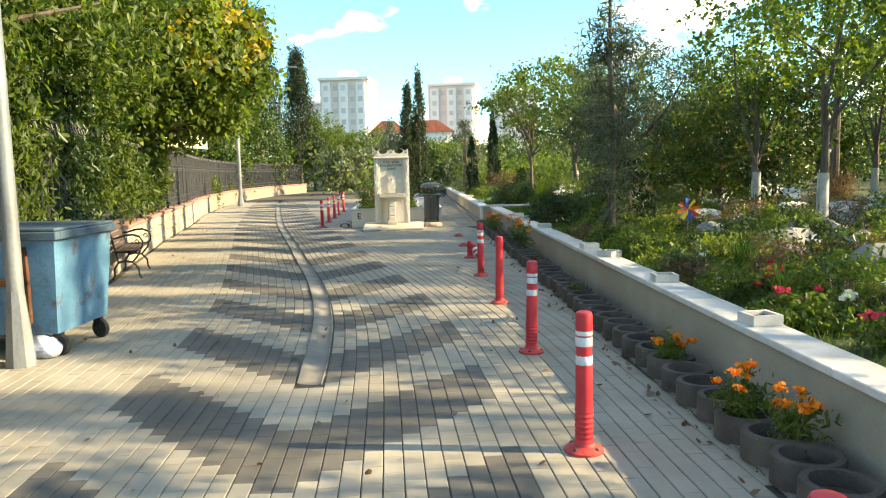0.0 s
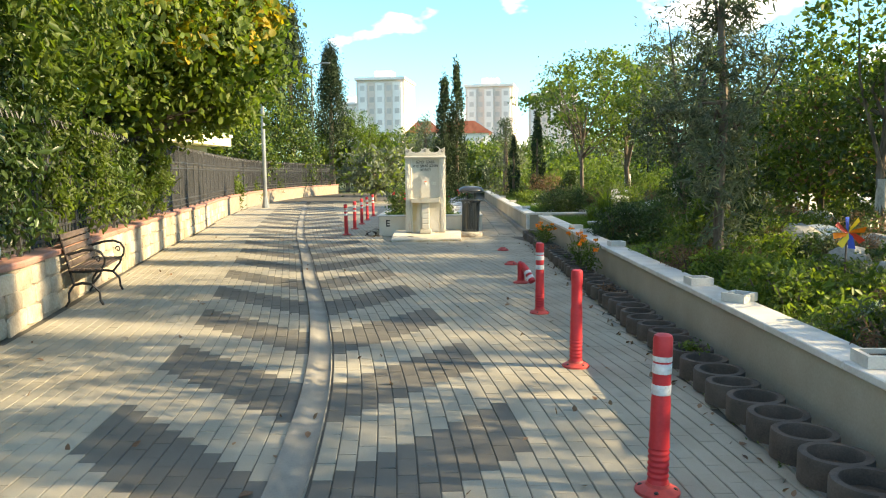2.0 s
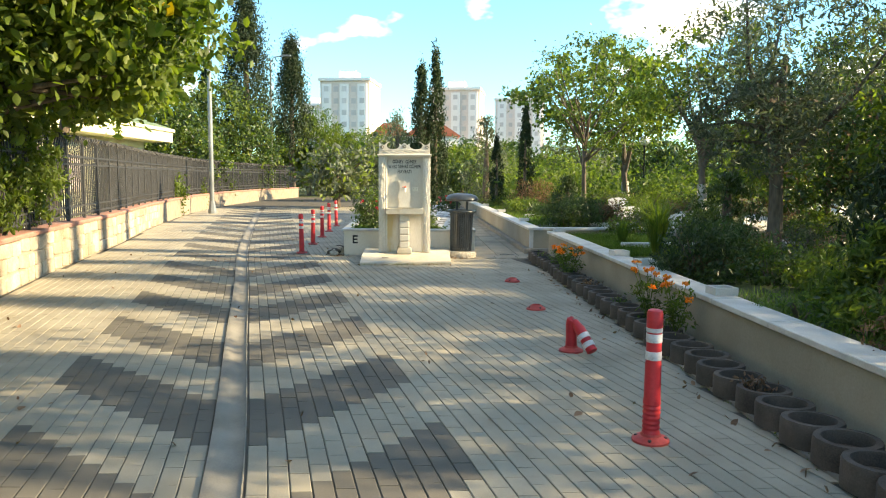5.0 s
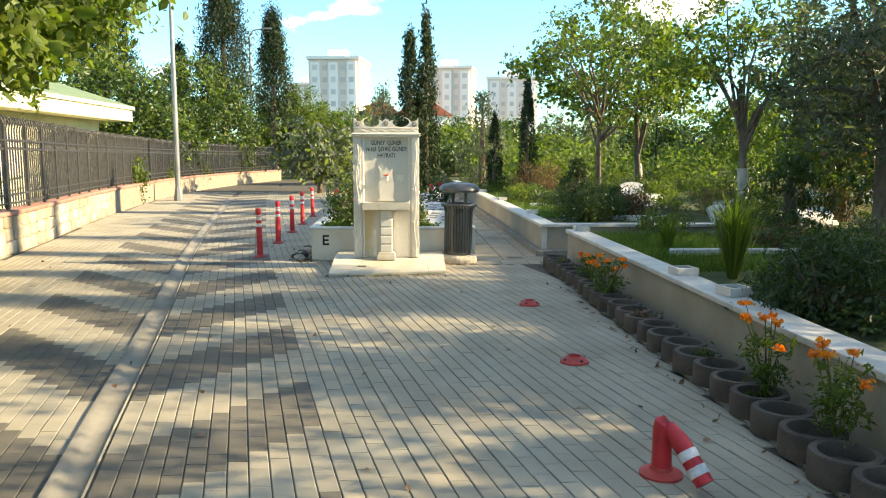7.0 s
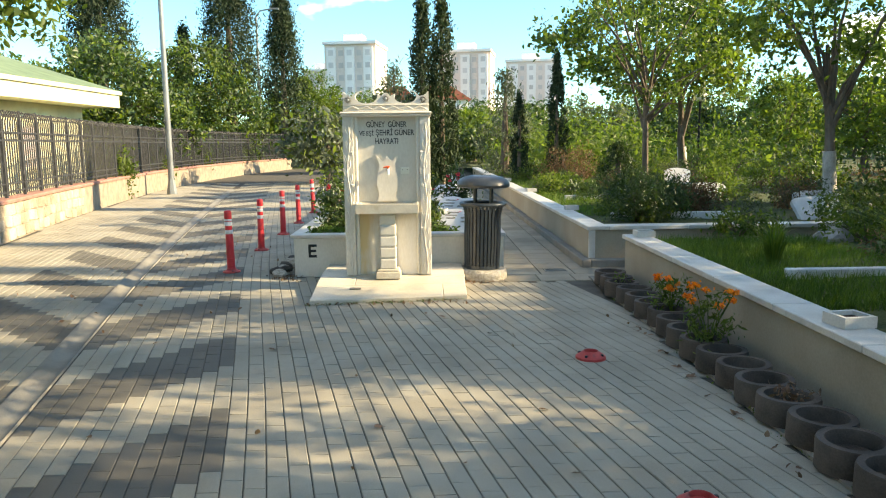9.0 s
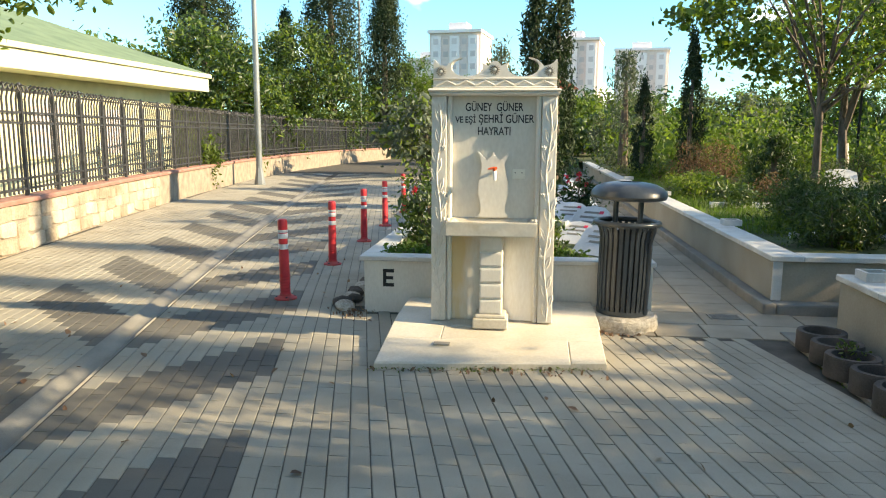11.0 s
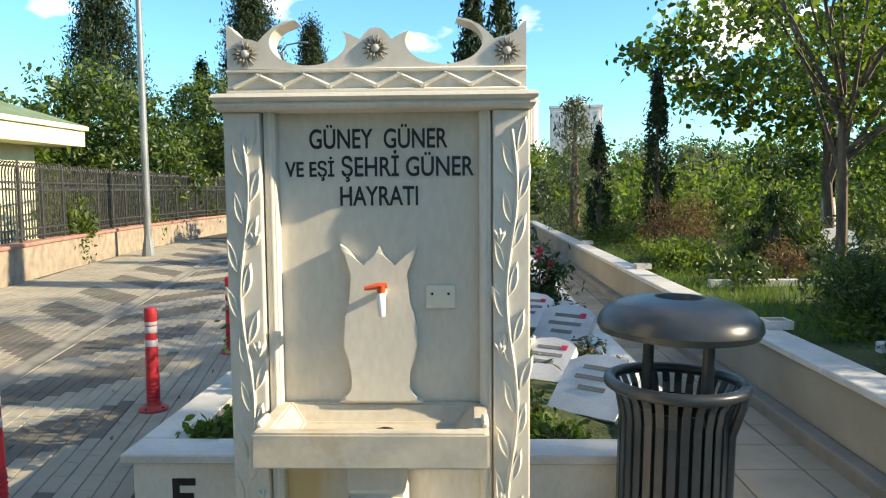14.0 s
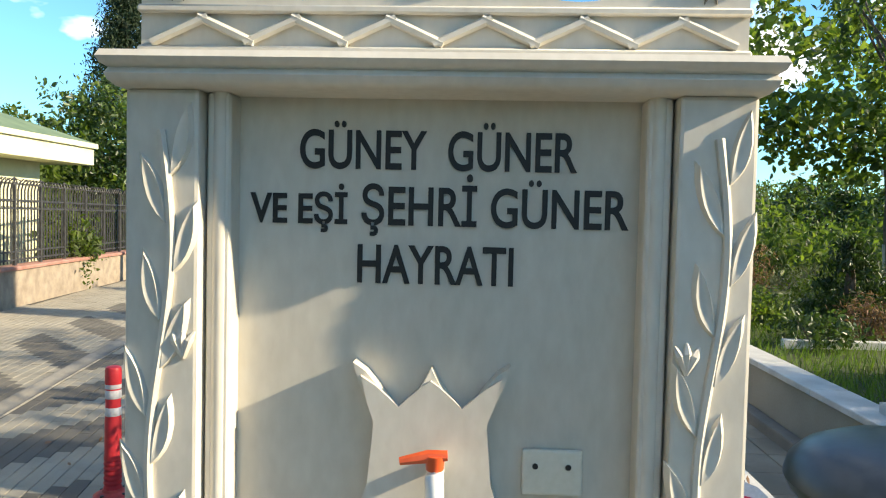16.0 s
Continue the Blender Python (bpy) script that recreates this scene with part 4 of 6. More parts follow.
half = [(0.0, 0.325), (0.018, 0.318), (0.034, 0.295), (0.046, 0.268), (0.075, 0.292), (0.098, 0.308)]
half += arc(0.203, 0.258, 0.115, 155, 270, 10) + arc(0.203, 0.258, 0.115, 280, 405, 12)
half += [(0.262, 0.352), (0.240, 0.366), (0.272, 0.360), (0.305, 0.335), (0.335, 0.292), (0.352, 0.262), (0.370, 0.272), (0.392, 0.278), (0.415, 0.300), (0.440, 0.345), (0.446, 0.345), (0.446, 0.0)]
CS = 0.60
half = [(x, z * CS) for x, z in half]
outline = [(x, Z0 + z) for x, z in half] + [(-x, Z0 + z) for x, z in half[::-1][:-1]]
bm = bmesh.new()
prism(bm, outline, 0.03, 0.125)
ft("crown", bm, label="marble crest with crescents and points")
bm = bmesh.new()
for z0 in (0.004, 0.064):
    box(bm, -0.448, 0.448, 0.018, 0.030, Z0 + z0, Z0 + z0 + 0.012, 0.003, 1)
zig = []
for i in range(13):
    zig.append((-0.42 + i * 0.07, 0.024, Z0 + (0.024 if i % 2 == 0 else 0.056)))
frieze = ft("zigzag_frieze", bm, label="carved zigzag frieze", smooth=True)
for p, q in zip(zig, zig[1:]):
    d = (Vector(q) - Vector(p)).normalized() * 0.008
    bm = bmesh.new()
    tube(bm, [Vector(p) - d, Vector(q) + d], 0.007, 6)
    ft("zigzag_bar", bm, None, "", frieze, True)
for x, z in ((-0.39, 0.122), (0.0, 0.134), (0.39, 0.122)):
    core = lathe(bmesh.new(), [(0.013, 0.0), (0.012, 0.007), (0.006, 0.010), (0.001, 0.011)], 12)
    bmesh.ops.transform(core, matrix=pose(x, 0.030, Z0 + z, 90, 0, 0), verts=core.verts)
    rosette = ft("rosette", core, CAP, "carved sun rosette with darker grey rays", smooth=True)
    for i in range(14):
        an = 2 * math.pi * i / 14
        d = Vector((math.cos(an), 0, math.sin(an)))
        bm = bmesh.new()
        tube(bm, [Vector((x, 0.028, Z0 + z)) + d * 0.014, Vector((x, 0.024, Z0 + z)) + d * 0.024, Vector((x, 0.029, Z0 + z)) + d * 0.040], [0.003, 0.0045, 0.001], 5)
        ft("ray", bm, CONCRETE, "", rosette, True)
# tulip
tul = [(0.0, 0.462), (0.014, 0.436), (0.030, 0.412), (0.046, 0.397), (0.062, 0.410), (0.080, 0.436), (0.098, 0.456), (0.116, 0.468), (0.108, 0.440), (0.094, 0.412), (0.083, 0.385), (0.077, 0.358), (0.080, 0.330), (0.091, 0.295), (0.104, 0.258), (0.113, 0.215), (0.112, 0.172), (0.103, 0.128), (0.088, 0.092), (0.079, 0.066), (0.080, 0.044), (0.092, 0.022), (0.108, 0.010), (0.128, 0.0)]
TZ = 0.826
tul = [(x * 1.02, z * 1.045) for x, z in tul]
outline = [(x, TZ + z) for x, z in tul] + [(-x, TZ + z) for x, z in tul[::-1][:-1]]
bm = bmesh.new()
prism(bm, outline, PANEL_Y - 0.040, PANEL_Y - 0.001)
bmesh.ops.bevel(bm, geom=[e for e in bm.edges if abs(e.verts[0].co.y - e.verts[1].co.y) < 1e-5 and e.verts[0].co.y < PANEL_Y - 0.03], offset=0.008, segments=2, affect="EDGES")
ft("tulip", bm, label="raised marble tulip relief")
# basin
bm = bmesh.new()
W, D0, BZ, BH = 0.325, -0.25, 0.722, 0.10
o = [(-W, D0), (W, D0), (W, PANEL_Y - 0.002), (-W, PANEL_Y - 0.002)]
ii = [(-W + 0.045, D0 + 0.05), (W - 0.045, D0 + 0.05), (W - 0.045, PANEL_Y - 0.02), (-W + 0.045, PANEL_Y - 0.02)]
lo = [(-W + 0.09, D0 + 0.10), (W - 0.09, D0 + 0.10), (W - 0.09, PANEL_Y - 0.05), (-W + 0.09, PANEL_Y - 0.05)]
vb = [bm.verts.new((x, y, BZ)) for x, y in o]
vt = [bm.verts.new((x, y, BZ + BH)) for x, y in o]
vi = [bm.verts.new((x, y, BZ + BH)) for x, y in ii]
vl = [bm.verts.new((x, y, BZ + 0.045)) for x, y in lo]
bm.faces.new(vb)
bm.faces.new(vl)
for k in range(4):
    j = (k + 1) % 4
    bm.faces.new((vb[k], vb[j], vt[j], vt[k]))
    bm.faces.new((vt[k], vt[j], vi[j], vi[k]))
    bm.faces.new((vi[k], vi[j], vl[j], vl[k]))
bmesh.ops.bevel(bm, geom=[e for e in bm.edges], offset=0.006, segments=2, affect="EDGES")
basin = ft("basin", bm, SLABSTONE, "marble basin with rusty water stains")
bm = bmesh.new()
lathe(bm, [(0.028, 0.0), (0.028, 0.004), (0.018, 0.005), (0.015, 0.001)], 16, (0.02, -0.06, BZ + 0.045))
ft("drain", bm, IRON, "dark metal drain", basin)
for s in (-1, 1):
    bm = bmesh.new()
    x0, x1 = sorted((s * 0.305, s * 0.325))
    box(bm, x0, x1, D0 + 0.05, D0 + 0.14, BZ + BH - 0.002, BZ + BH + 0.016, 0.006, 1)
    ft("ear", bm, None, "", basin)
# pedestal of stacked marble blocks
ped = ft("pedestal", box(bmesh.new(), -0.078, 0.078, -0.12, 0.03, 0.12, BZ), None, "stacked marble block pedestal")
for i in range(5):
    bm = bmesh.new()
    z = 0.128 + i * 0.1185
    box(bm, -0.085, 0.085, -0.132, 0.02, z, z + 0.108, 0.014, 2)
    ft("block", bm, None, "", ped)
bm = bmesh.new()
box(bm, -0.13, 0.13, -0.165, 0.06, 0.025, 0.10, 0.01, 2)
box(bm, -0.115, 0.115, -0.15, 0.05, 0.097, 0.128, 0.012, 2)
ft("foot", bm, SLABSTONE, "", ped)
# tap
tapm = material("white_plastic", (0.70, 0.70, 0.68), (0.82, 0.82, 0.80), 10, 0.3, bump=0)
orange = material("orange_plastic", (0.68, 0.10, 0.03), (0.80, 0.15, 0.045), 10, 0.35, bump=0)
TP = Vector((0.012, PANEL_Y - 0.040, TZ + 0.345))
bm = bmesh.new()
tube(bm, [TP, TP + Vector((0, -0.035, 0)), TP + Vector((0, -0.06, -0.006)), TP + Vector((0.002, -0.072, -0.03)), TP + Vector((0.004, -0.074, -0.062))], [0.011, 0.013, 0.014, 0.013, 0.010], 14)
tap = ft("tap", bm, tapm, "white plastic tap", smooth=True)
bm = bmesh.new()
tube(bm, [TP + Vector((0, -0.05, 0.006)), TP + Vector((0, -0.052, 0.028))], [0.013, 0.015], 12)
tube(bm, [TP + Vector((0.018, -0.053, 0.027)), TP + Vector((-0.01, -0.054, 0.025)), TP + Vector((-0.05, -0.058, 0.018))], [0.008, 0.010, 0.006], 8)
ft("tap_handle", bm, orange, "orange plastic lever", tap, True)
# soap plate
plate_m = material("cream_plastic", (0.60, 0.57, 0.45), (0.72, 0.69, 0.58), 8, 0.5, bump=0.1)
bm = bmesh.new()
box(bm, 0.140, 0.232, PANEL_Y - 0.012, PANEL_Y - 0.001, TZ + 0.290, TZ + 0.360, 0.004, 2)
plate = ft("wall_plate", bm, plate_m, "cream plastic mounting plate")
for x in (0.160, 0.210):
    bm = bmesh.new()
    lathe(bm, [(0.0045, 0), (0.0045, 0.002)], 10)
    bmesh.ops.transform(bm, matrix=pose(x, PANEL_Y - 0.0125, TZ + 0.335, 90, 0, 0), verts=bm.verts)
    ft("screw_hole", bm, IRON, "", plate)
# inscription
letters("inscription", "GÜNEY  GÜNER", 0.083, 0.0, 1.608, PANEL_Y - 0.0018, fountain, BLACK, 0.422)
letters("inscription", "VE EŞİ", 0.064, -0.212, 1.523, PANEL_Y - 0.0018, fountain, BLACK, 0.151)
letters("inscription", "ŞEHRİ GÜNER", 0.083, 0.088, 1.523, PANEL_Y - 0.0018, fountain, BLACK, 0.405)
letters("inscription", "HAYRATI", 0.083, 0.0, 1.434, PANEL_Y - 0.0018, fountain, BLACK, 0.239)

# the letter on the planter
bm = bmesh.new()
ex, ez = 0.785, 0.225
for a in ((0, 0.030, 0, 0.155), (0.030, 0.098, 0, 0.030), (0.030, 0.090, 0.063, 0.092), (0.030, 0.098, 0.125, 0.155)):
    box(bm, ex + a[0], ex + a[1], PY0 - 0.005, PY0 - 0.001, ez + a[2], ez + a[3])
tagged(part("painted_letter", bm, BLACK), "black letter E painted on the marble planter", "sign")
# rubble beside the planter
for i in range(9):
    bm = bmesh.new()
    bmesh.ops.create_icosphere(bm, subdivisions=2, radius=0.06 + 0.05 * rng.random())
    for q in bm.verts:
        q.co *= 1 + 0.35 * noise.noise(q.co * 12 + Vector((i, 0, 0)))
        q.co.z *= 0.6
    o = tagged(part("rubble_stone", bm, RINGSTONE if i % 3 else ROUGHCAST), "broken stone lying beside the planter", "stone", "rubble beside the planter")
    o.matrix_basis = pose(0.50 - 0.13 * rng.random(), 24.5 + 0.13 * i, 0.03 + 0.03 * rng.random(), 0, 0, 40 * i)

# ---- litter bin ----
litter = thing("litter_bin", pose(2.80, 24.24, 0, 0, 1.2, 0) @ Matrix.Diagonal((1, 1, 0.965, 1)), "dark grey steel slat bin with domed lid on concrete foot", "litter bin")
bm = bmesh.new()
lathe(bm, [(0.285, 0.0), (0.292, 0.05), (0.285, 0.10), (0.262, 0.122), (0.1, 0.124)], 36)
for q in bm.verts:
    q.co.xy *= 1 + 0.02 * noise.noise(q.co * 14)
part("foot", bm, ROUGHCAST, litter, "rough pebbled concrete foot", smooth=True)
bm = bmesh.new()
lathe(bm, [(0.10, 0.125), (0.205, 0.125), (0.205, 0.165), (0.10, 0.17)], 32)
part("bottom_ring", bm, BIN, litter, smooth=True)
NS = 30
bm = bmesh.new()
sv = [(0.200, 0.15), (0.208, 0.40), (0.208, 0.76), (0.222, 0.83), (0.246, 0.875)]
wd = 0.0145
fr = [[bm.verts.new((r, t, z)) for t in (-wd, wd)] for r, z in sv]
bk = [[bm.verts.new((r - 0.006, t, z)) for t in (-wd, wd)] for r, z in sv]
for q in range(len(sv) - 1):
    bm.faces.new((fr[q][0], fr[q][1], fr[q + 1][1], fr[q + 1][0]))
    bm.faces.new((bk[q][1], bk[q][0], bk[q + 1][0], bk[q + 1][1]))
    bm.faces.new((fr[q][1], bk[q][1], bk[q + 1][1], fr[q + 1][1]))
    bm.faces.new((bk[q][0], fr[q][0], fr[q + 1][0], bk[q + 1][0]))
slat = part("slat", bm, BIN, litter)
for i in range(1, NS):
    share(slat, pose(0, 0, 0, 0, 0, 360 / NS * i))
bm = bmesh.new()
lathe(bm, [(0.168, 0.19), (0.176, 0.80), (0.170, 0.80), (0.162, 0.19)], 28, cap=False)
part("liner", bm, IRON, litter, "black inner bucket", smooth=True)
bm = bmesh.new()
pts = [(0.247 * math.cos(a), 0.247 * math.sin(a), 0.885) for a in np.linspace(0, 2 * math.pi, 41)]
tube(bm, pts, 0.023, 10)
part("rim", bm, BIN, litter, smooth=True)
for a in (-50, 130):
    bm = bmesh.new()
    x, y = 0.13 * math.cos(radians(a)), 0.13 * math.sin(radians(a))
    tube(bm, [(x, y, 0.17), (x, y, 1.08)], 0.022, 12)
    part("lid_post", bm, BIN, litter, smooth=True)
bm = bmesh.new()
tube(bm, [(0.19, -0.17, 0.875), (0.19, -0.165, 0.84), (0.165, -0.135, 0.72), (0.165, -0.13, 0.14)], 0.016, 10)
part("side_bar", bm, BIN, litter, smooth=True)
bm = bmesh.new()
lathe(bm, [(0.05, 1.075), (0.25, 1.075), (0.288, 1.085), (0.300, 1.11), (0.292, 1.145), (0.262, 1.178), (0.21, 1.203), (0.15, 1.216), (0.092, 1.222), (0.088, 1.216), (0.086, 1.19)], 40, cap=False)
part("lid", bm, BIN, litter, "domed steel lid with an ash hole", smooth=True)
bm = bmesh.new()
lathe(bm, [(0.087, 1.188), (0.04, 1.182), (0.002, 1.182)], 24, cap=False)
part("ash_tray", bm, BLACK, litter)

# ---- trees and shrubs, left side ----
# climbing hedge on the fence
for i, y in enumerate((9.0, 10.6, 12.2, 13.8, 15.4, 17.0, 18.4, 20.0, 21.6)):
    x = float(left_wall(y)) - 0.35
    hgt = 2.3 if y < 16 else 1.5
    ob = thing("climbing_shrub", pose(x, y, 0.0), "dense green climbing shrub growing through the railing", "shrub", "climbing shrubs on the fence")
    p = clumps((0, 0, 0.75 + hgt * 0.5), (0.42, 1.05, hgt * 0.62), 210 if y < 16 else 130, 40, 0.18, 0.2)
    p = p[(p[:, 2] > 0.72) | (p[:, 0] < -0.1)]
    foliage("leaves", p, 0.10, LEAF if i % 3 else LEAF_DARK, ob, 0.9, 0.36)
    bm = bmesh.new()
    for k in range(7):
        yy = -0.9 + 0.3 * k
        tube(bm, [(-0.2, yy, -0.03), (-0.1, yy + 0.1, 0.9), (0.05 * rng.normal(), yy + 0.1 * rng.normal(), 1.9)], [0.02, 0.014, 0.006], 5)
    part("stem", bm, BARK, ob)

# big overhanging tree with turning leaves
# the laurel's lime share paints sunlit leaves into its crown
tree("laurel_tree", -3.6, 11.5, 0, (-3.3, 11.7, 3.6), 0.15, [((-2.7, 11.8, 3.9), (1.7, 2.6, 1.7), 300, 60, 0.36), ((-2.4, 14.6, 4.1), (1.6, 2.0, 1.6), 220, 60, 0.36)], 0.105, LEAF, "large glossy-leaved tree overhanging the fence and walkway", second=(LEAF_LIME, 0.3, "lighter leaves coloured as if sunlit"), droop=0.8, aspect=0.38)
plane = tree("plane_tree", -4.7, 19.5, 0, (-3.6, 19.5, 3.6), 0.16, [((-2.9, 18.2, 4.1), (1.9, 2.4, 1.6), 240, 52, 0.36), ((-3.3, 20.5, 2.7), (1.1, 2.4, 0.8), 90, 46, 0.32), ((-1.7, 20.2, 3.7), (1.1, 1.5, 1.35), 130, 50, 0.3), ((-3.0, 22.6, 3.9), (1.8, 2.0, 1.6), 170, 52, 0.36)], 0.12, LEAF, "broadleaf tree with green and yellowing autumn leaves", second=(LEAF_LIME, 0.35, "lighter green leaves"), droop=0.5, aspect=0.6)
bough = clumps((-1.9, 19.3, 4.3), (1.15, 1.9, 1.0), 80, 34, 0.3)
foliage("autumn_bough", bough, 0.15, LEAF_YELLOW, plane, 0.6, 0.75, local=(-4.7, 19.5, 0))["label"] = "bough of yellow and orange autumn leaves"
tree("broadleaf_tree", -5.6, 26.0, 0, (-5.0, 26.0, 3.4), 0.14, [((-4.3, 26.0, 4.2), (1.7, 2.0, 1.5), 190, 50, 0.34)], 0.11, LEAF, "green broadleaf tree leaning over the railing", second=(LEAF_LIME, 0.4, "lighter lime leaves"))
# trees further along the left side
for x, y, h, r, m in ((-10.6, 46.5, 5.8, 2.6, LEAF_DARK), (-10.0, 57.0, 7.4, 2.7, LEAF_DARK), (-6.0, 67.0, 6.2, 3.0, LEAF), (-1.6, 68.0, 5.0, 2.6, LEAF), (-12.5, 42.0, 4.6, 2.3, LEAF), (-16.0, 50.0, 5.0, 3.0, LEAF)):
    tree("broadleaf_tree", x, y, 0, (x, y, h * 0.6), 0.15, [((x, y, h * 0.60), (r, r, h * 0.42), int(90 * r), 42, 0.42), ((x - r * 0.6, y + 0.5, h * 0.40), (r * 0.8, r, h * 0.34), int(45 * r), 42, 0.42), ((x + r * 0.7, y - 0.3, h * 0.42), (r * 0.7, r, h * 0.32), int(45 * r), 42, 0.42)], 0.17, m, "dense green broadleaf tree behind the railing", second=(LEAF_LIME, 0.22, "lighter leaves"))
for x, y in ((-6.75, 37.5), (-7.5, 43.0), (-7.75, 49.0)):
    shrub("climbing_shrub", x, y, 0.0, (0.4, 0.8, 0.9), 0.12, LEAF, "green shrub growing through the railing", 60, 30, 0.2)
cypress(-14.2, 55, 0, 12.5, 1.75, "tall dark cypress with bare forked trunks", 260, 90, leaf=0.17, low=0.36)
cypress(-11.6, 60, 0, 8.0, 0.9, "slim dark cypress behind the trees", 90, 60, leaf=0.2, low=0.3)
cypress(-9.0, 60, 0, 13.0, 1.9, "tall dark cypress behind the railing", 260, 90, leaf=0.17, low=0.3)
cypress(-6.9, 65, 0, 11.0, 1.5, "tall dark cypress behind the railing", 200, 90, leaf=0.17, low=0.3)

# ---- planter behind the fountain ----
cypress(2.15, 33.0, 0.4, 4.3, 0.36, "slim dark columnar cypress in the grave planter", 110, 70, leaf=0.09)
cypress(2.58, 33.2, 0.4, 4.8, 0.36, "slim dark columnar cypress in the grave planter", 110, 70, leaf=0.09)
cypress(1.35, 37.0, 0.4, 3.4, 0.7, "young pale green conifer in the planter", 60, 40, LEAF_GREY, 0.11)
for i in range(26):
    x, y = 0.95 + 1.9 * rng.random(), 24.9 + 17 * rng.random() ** 1.3
    h = 0.22 + 0.32 * rng.random()
    if x > 2.0 and y < 29:
        continue
    shrub("rose_bush" if i % 3 == 0 else "planter_shrub", x, y, 0.40, (0.28 + 0.15 * rng.random(), 0.3, h), 0.055, (LEAF, LEAF_DARK, LEAF_GREY, LEAF_LIME)[i % 4], "leafy shrub on a grave planter", 34, 26, 0.12)
for x, y in ((2.12, 27.3), (2.75, 28.6), (1.05, 25.6)):
    bush = shrub("rose_bush", x, y, 0.40, (0.30, 0.30, 0.40), 0.06, LEAF_DARK, "rose bush with pink-red blooms", 40, 30, 0.12)
    for k in range(7):
        at = np.array((rng.normal() * 0.14, -0.1 + rng.normal() * 0.1, 0.42 + 0.2 * rng.random()))
        foliage("bloom", rng.normal(size=(22, 3)) * 0.013 + at, 0.028, PETAL_RED, bush, 0, 0.9)["label"] = "pink-red rose bloom"

# ---- garden on the right ----
def conifer_bush(x, y, z, h, r, mat, label):
    return cypress(x, y, z, h, r, label, 70, 46, mat, 0.075, 0.02)


tree("feathery_conifer", 5.15, 14.6, BED, (5.1, 14.6, 3.9), 0.05, [((5.15, 14.6, 2.3), (0.34, 0.34, 1.75), 100, 38, 0.15)], 0.10, LEAF_GREY, "slender feathery grey-green conifer", droop=-0.5, aspect=0.16)
tree("olive_tree", 7.1, 21.0, BED, (7.1, 21.0, 3.2), 0.10, [((7.1, 21.0, 3.3), (1.45, 1.5, 1.35), 150, 50, 0.24), ((6.6, 20.6, 2.2), (0.9, 1.0, 0.7), 60, 50, 0.22)], 0.085, LEAF_GREY, "grey-green olive tree in the garden bed", aspect=0.26)
tree("judas_tree", 9.6, 37.0, BED, (9.4, 37.0, 3.0), 0.11, [((8.6, 37.0, 4.3), (2.9, 2.6, 1.8), 170, 42, 0.36)], 0.14, LEAF, "spreading tree with whitewashed trunk and round green leaves", bark=WHITEWASH, second=(LEAF_LIME, 0.3, "yellow-green leaves"), aspect=0.7)
for x, y, m in ((8.8, 18.0, LEAF), (8.4, 15.0, LEAF_LIME), (12.0, 26.0, LEAF), (11.2, 17.0, LEAF), (11.0, 13.5, LEAF_LIME), (7.6, 11.0, LEAF), (10.6, 9.5, LEAF), (13.0, 21.0, LEAF_DARK), (9.0, 6.0, LEAF_DARK), (11.0, 26.5, LEAF_DARK), (7.8, 2.5, LEAF)):
    tree("broadleaf_tree", x, y, BED, (x, y, 2.6), 0.07, [((x, y, 3.6), (1.45, 1.5, 1.25), 84, 44, 0.27)], 0.078, m, "young street tree with whitewashed trunk in the cemetery", bark=WHITEWASH, second=(LEAF_LIME, 0.22, "yellow-green leaves"), aspect=0.62)
cypress(5.75, 36, BED, 3.4, 0.28, "slim dark columnar cypress tree", 70, 60, leaf=0.09)
cypress(5.0, 38, BED, 2.6, 0.28, "slim dark columnar cypress tree", 60, 50, leaf=0.09)
cypress(4.9, 41, BED, 3.4, 0.9, "feathery pale green young conifer", 70, 40, LEAF_GREY, 0.12)
conifer_bush(5.95, 16.6, BED, 1.25, 0.5, CYPRESS, "dense dark green conical cedar bush")
conifer_bush(5.5, 16.0, BED, 0.75, 0.42, LEAF, "rounded bright green thuja bush")
conifer_bush(7.7, 24.0, BED, 1.2, 0.62, LEAF_DARK, "dense dark green conical cedar bush")
conifer_bush(6.4, 32.0, BED, 1.1, 0.45, LEAF_DARK, "dark green conical garden bush")
for i in range(120):
    y = 7.5 + 34 * rng.random()
    x = (RIGHT if y < 24.5 else FARX) + 0.7 + 5.5 * rng.random() ** 1.2
    h = (0.10 + 0.22 * rng.random() ** 1.5 + 0.05 * (x - 5)) * (1.0 if y > 25 else 0.75)
    kind = i % 6
    if x < 6.5 and 19.8 < y < 24.4:
        continue
    mats = (LEAF, LEAF_LIME, LEAF_GREY, LEAF_DARK, LEAF_DRY, LEAF)
    shrub("garden_shrub", x, y, BED, (0.32 + 0.3 * rng.random(), 0.32 + 0.3 * rng.random(), h), 0.055, mats[kind], ("green leafy garden shrub", "bright green leafy garden shrub", "grey-green lavender garden bush", "dark green leafy garden shrub", "dry brown twiggy garden shrub", "green leafy garden shrub")[kind], 40, 26, 0.13, aspect=(0.4, 0.5, 0.2, 0.45, 0.2, 0.4)[kind])
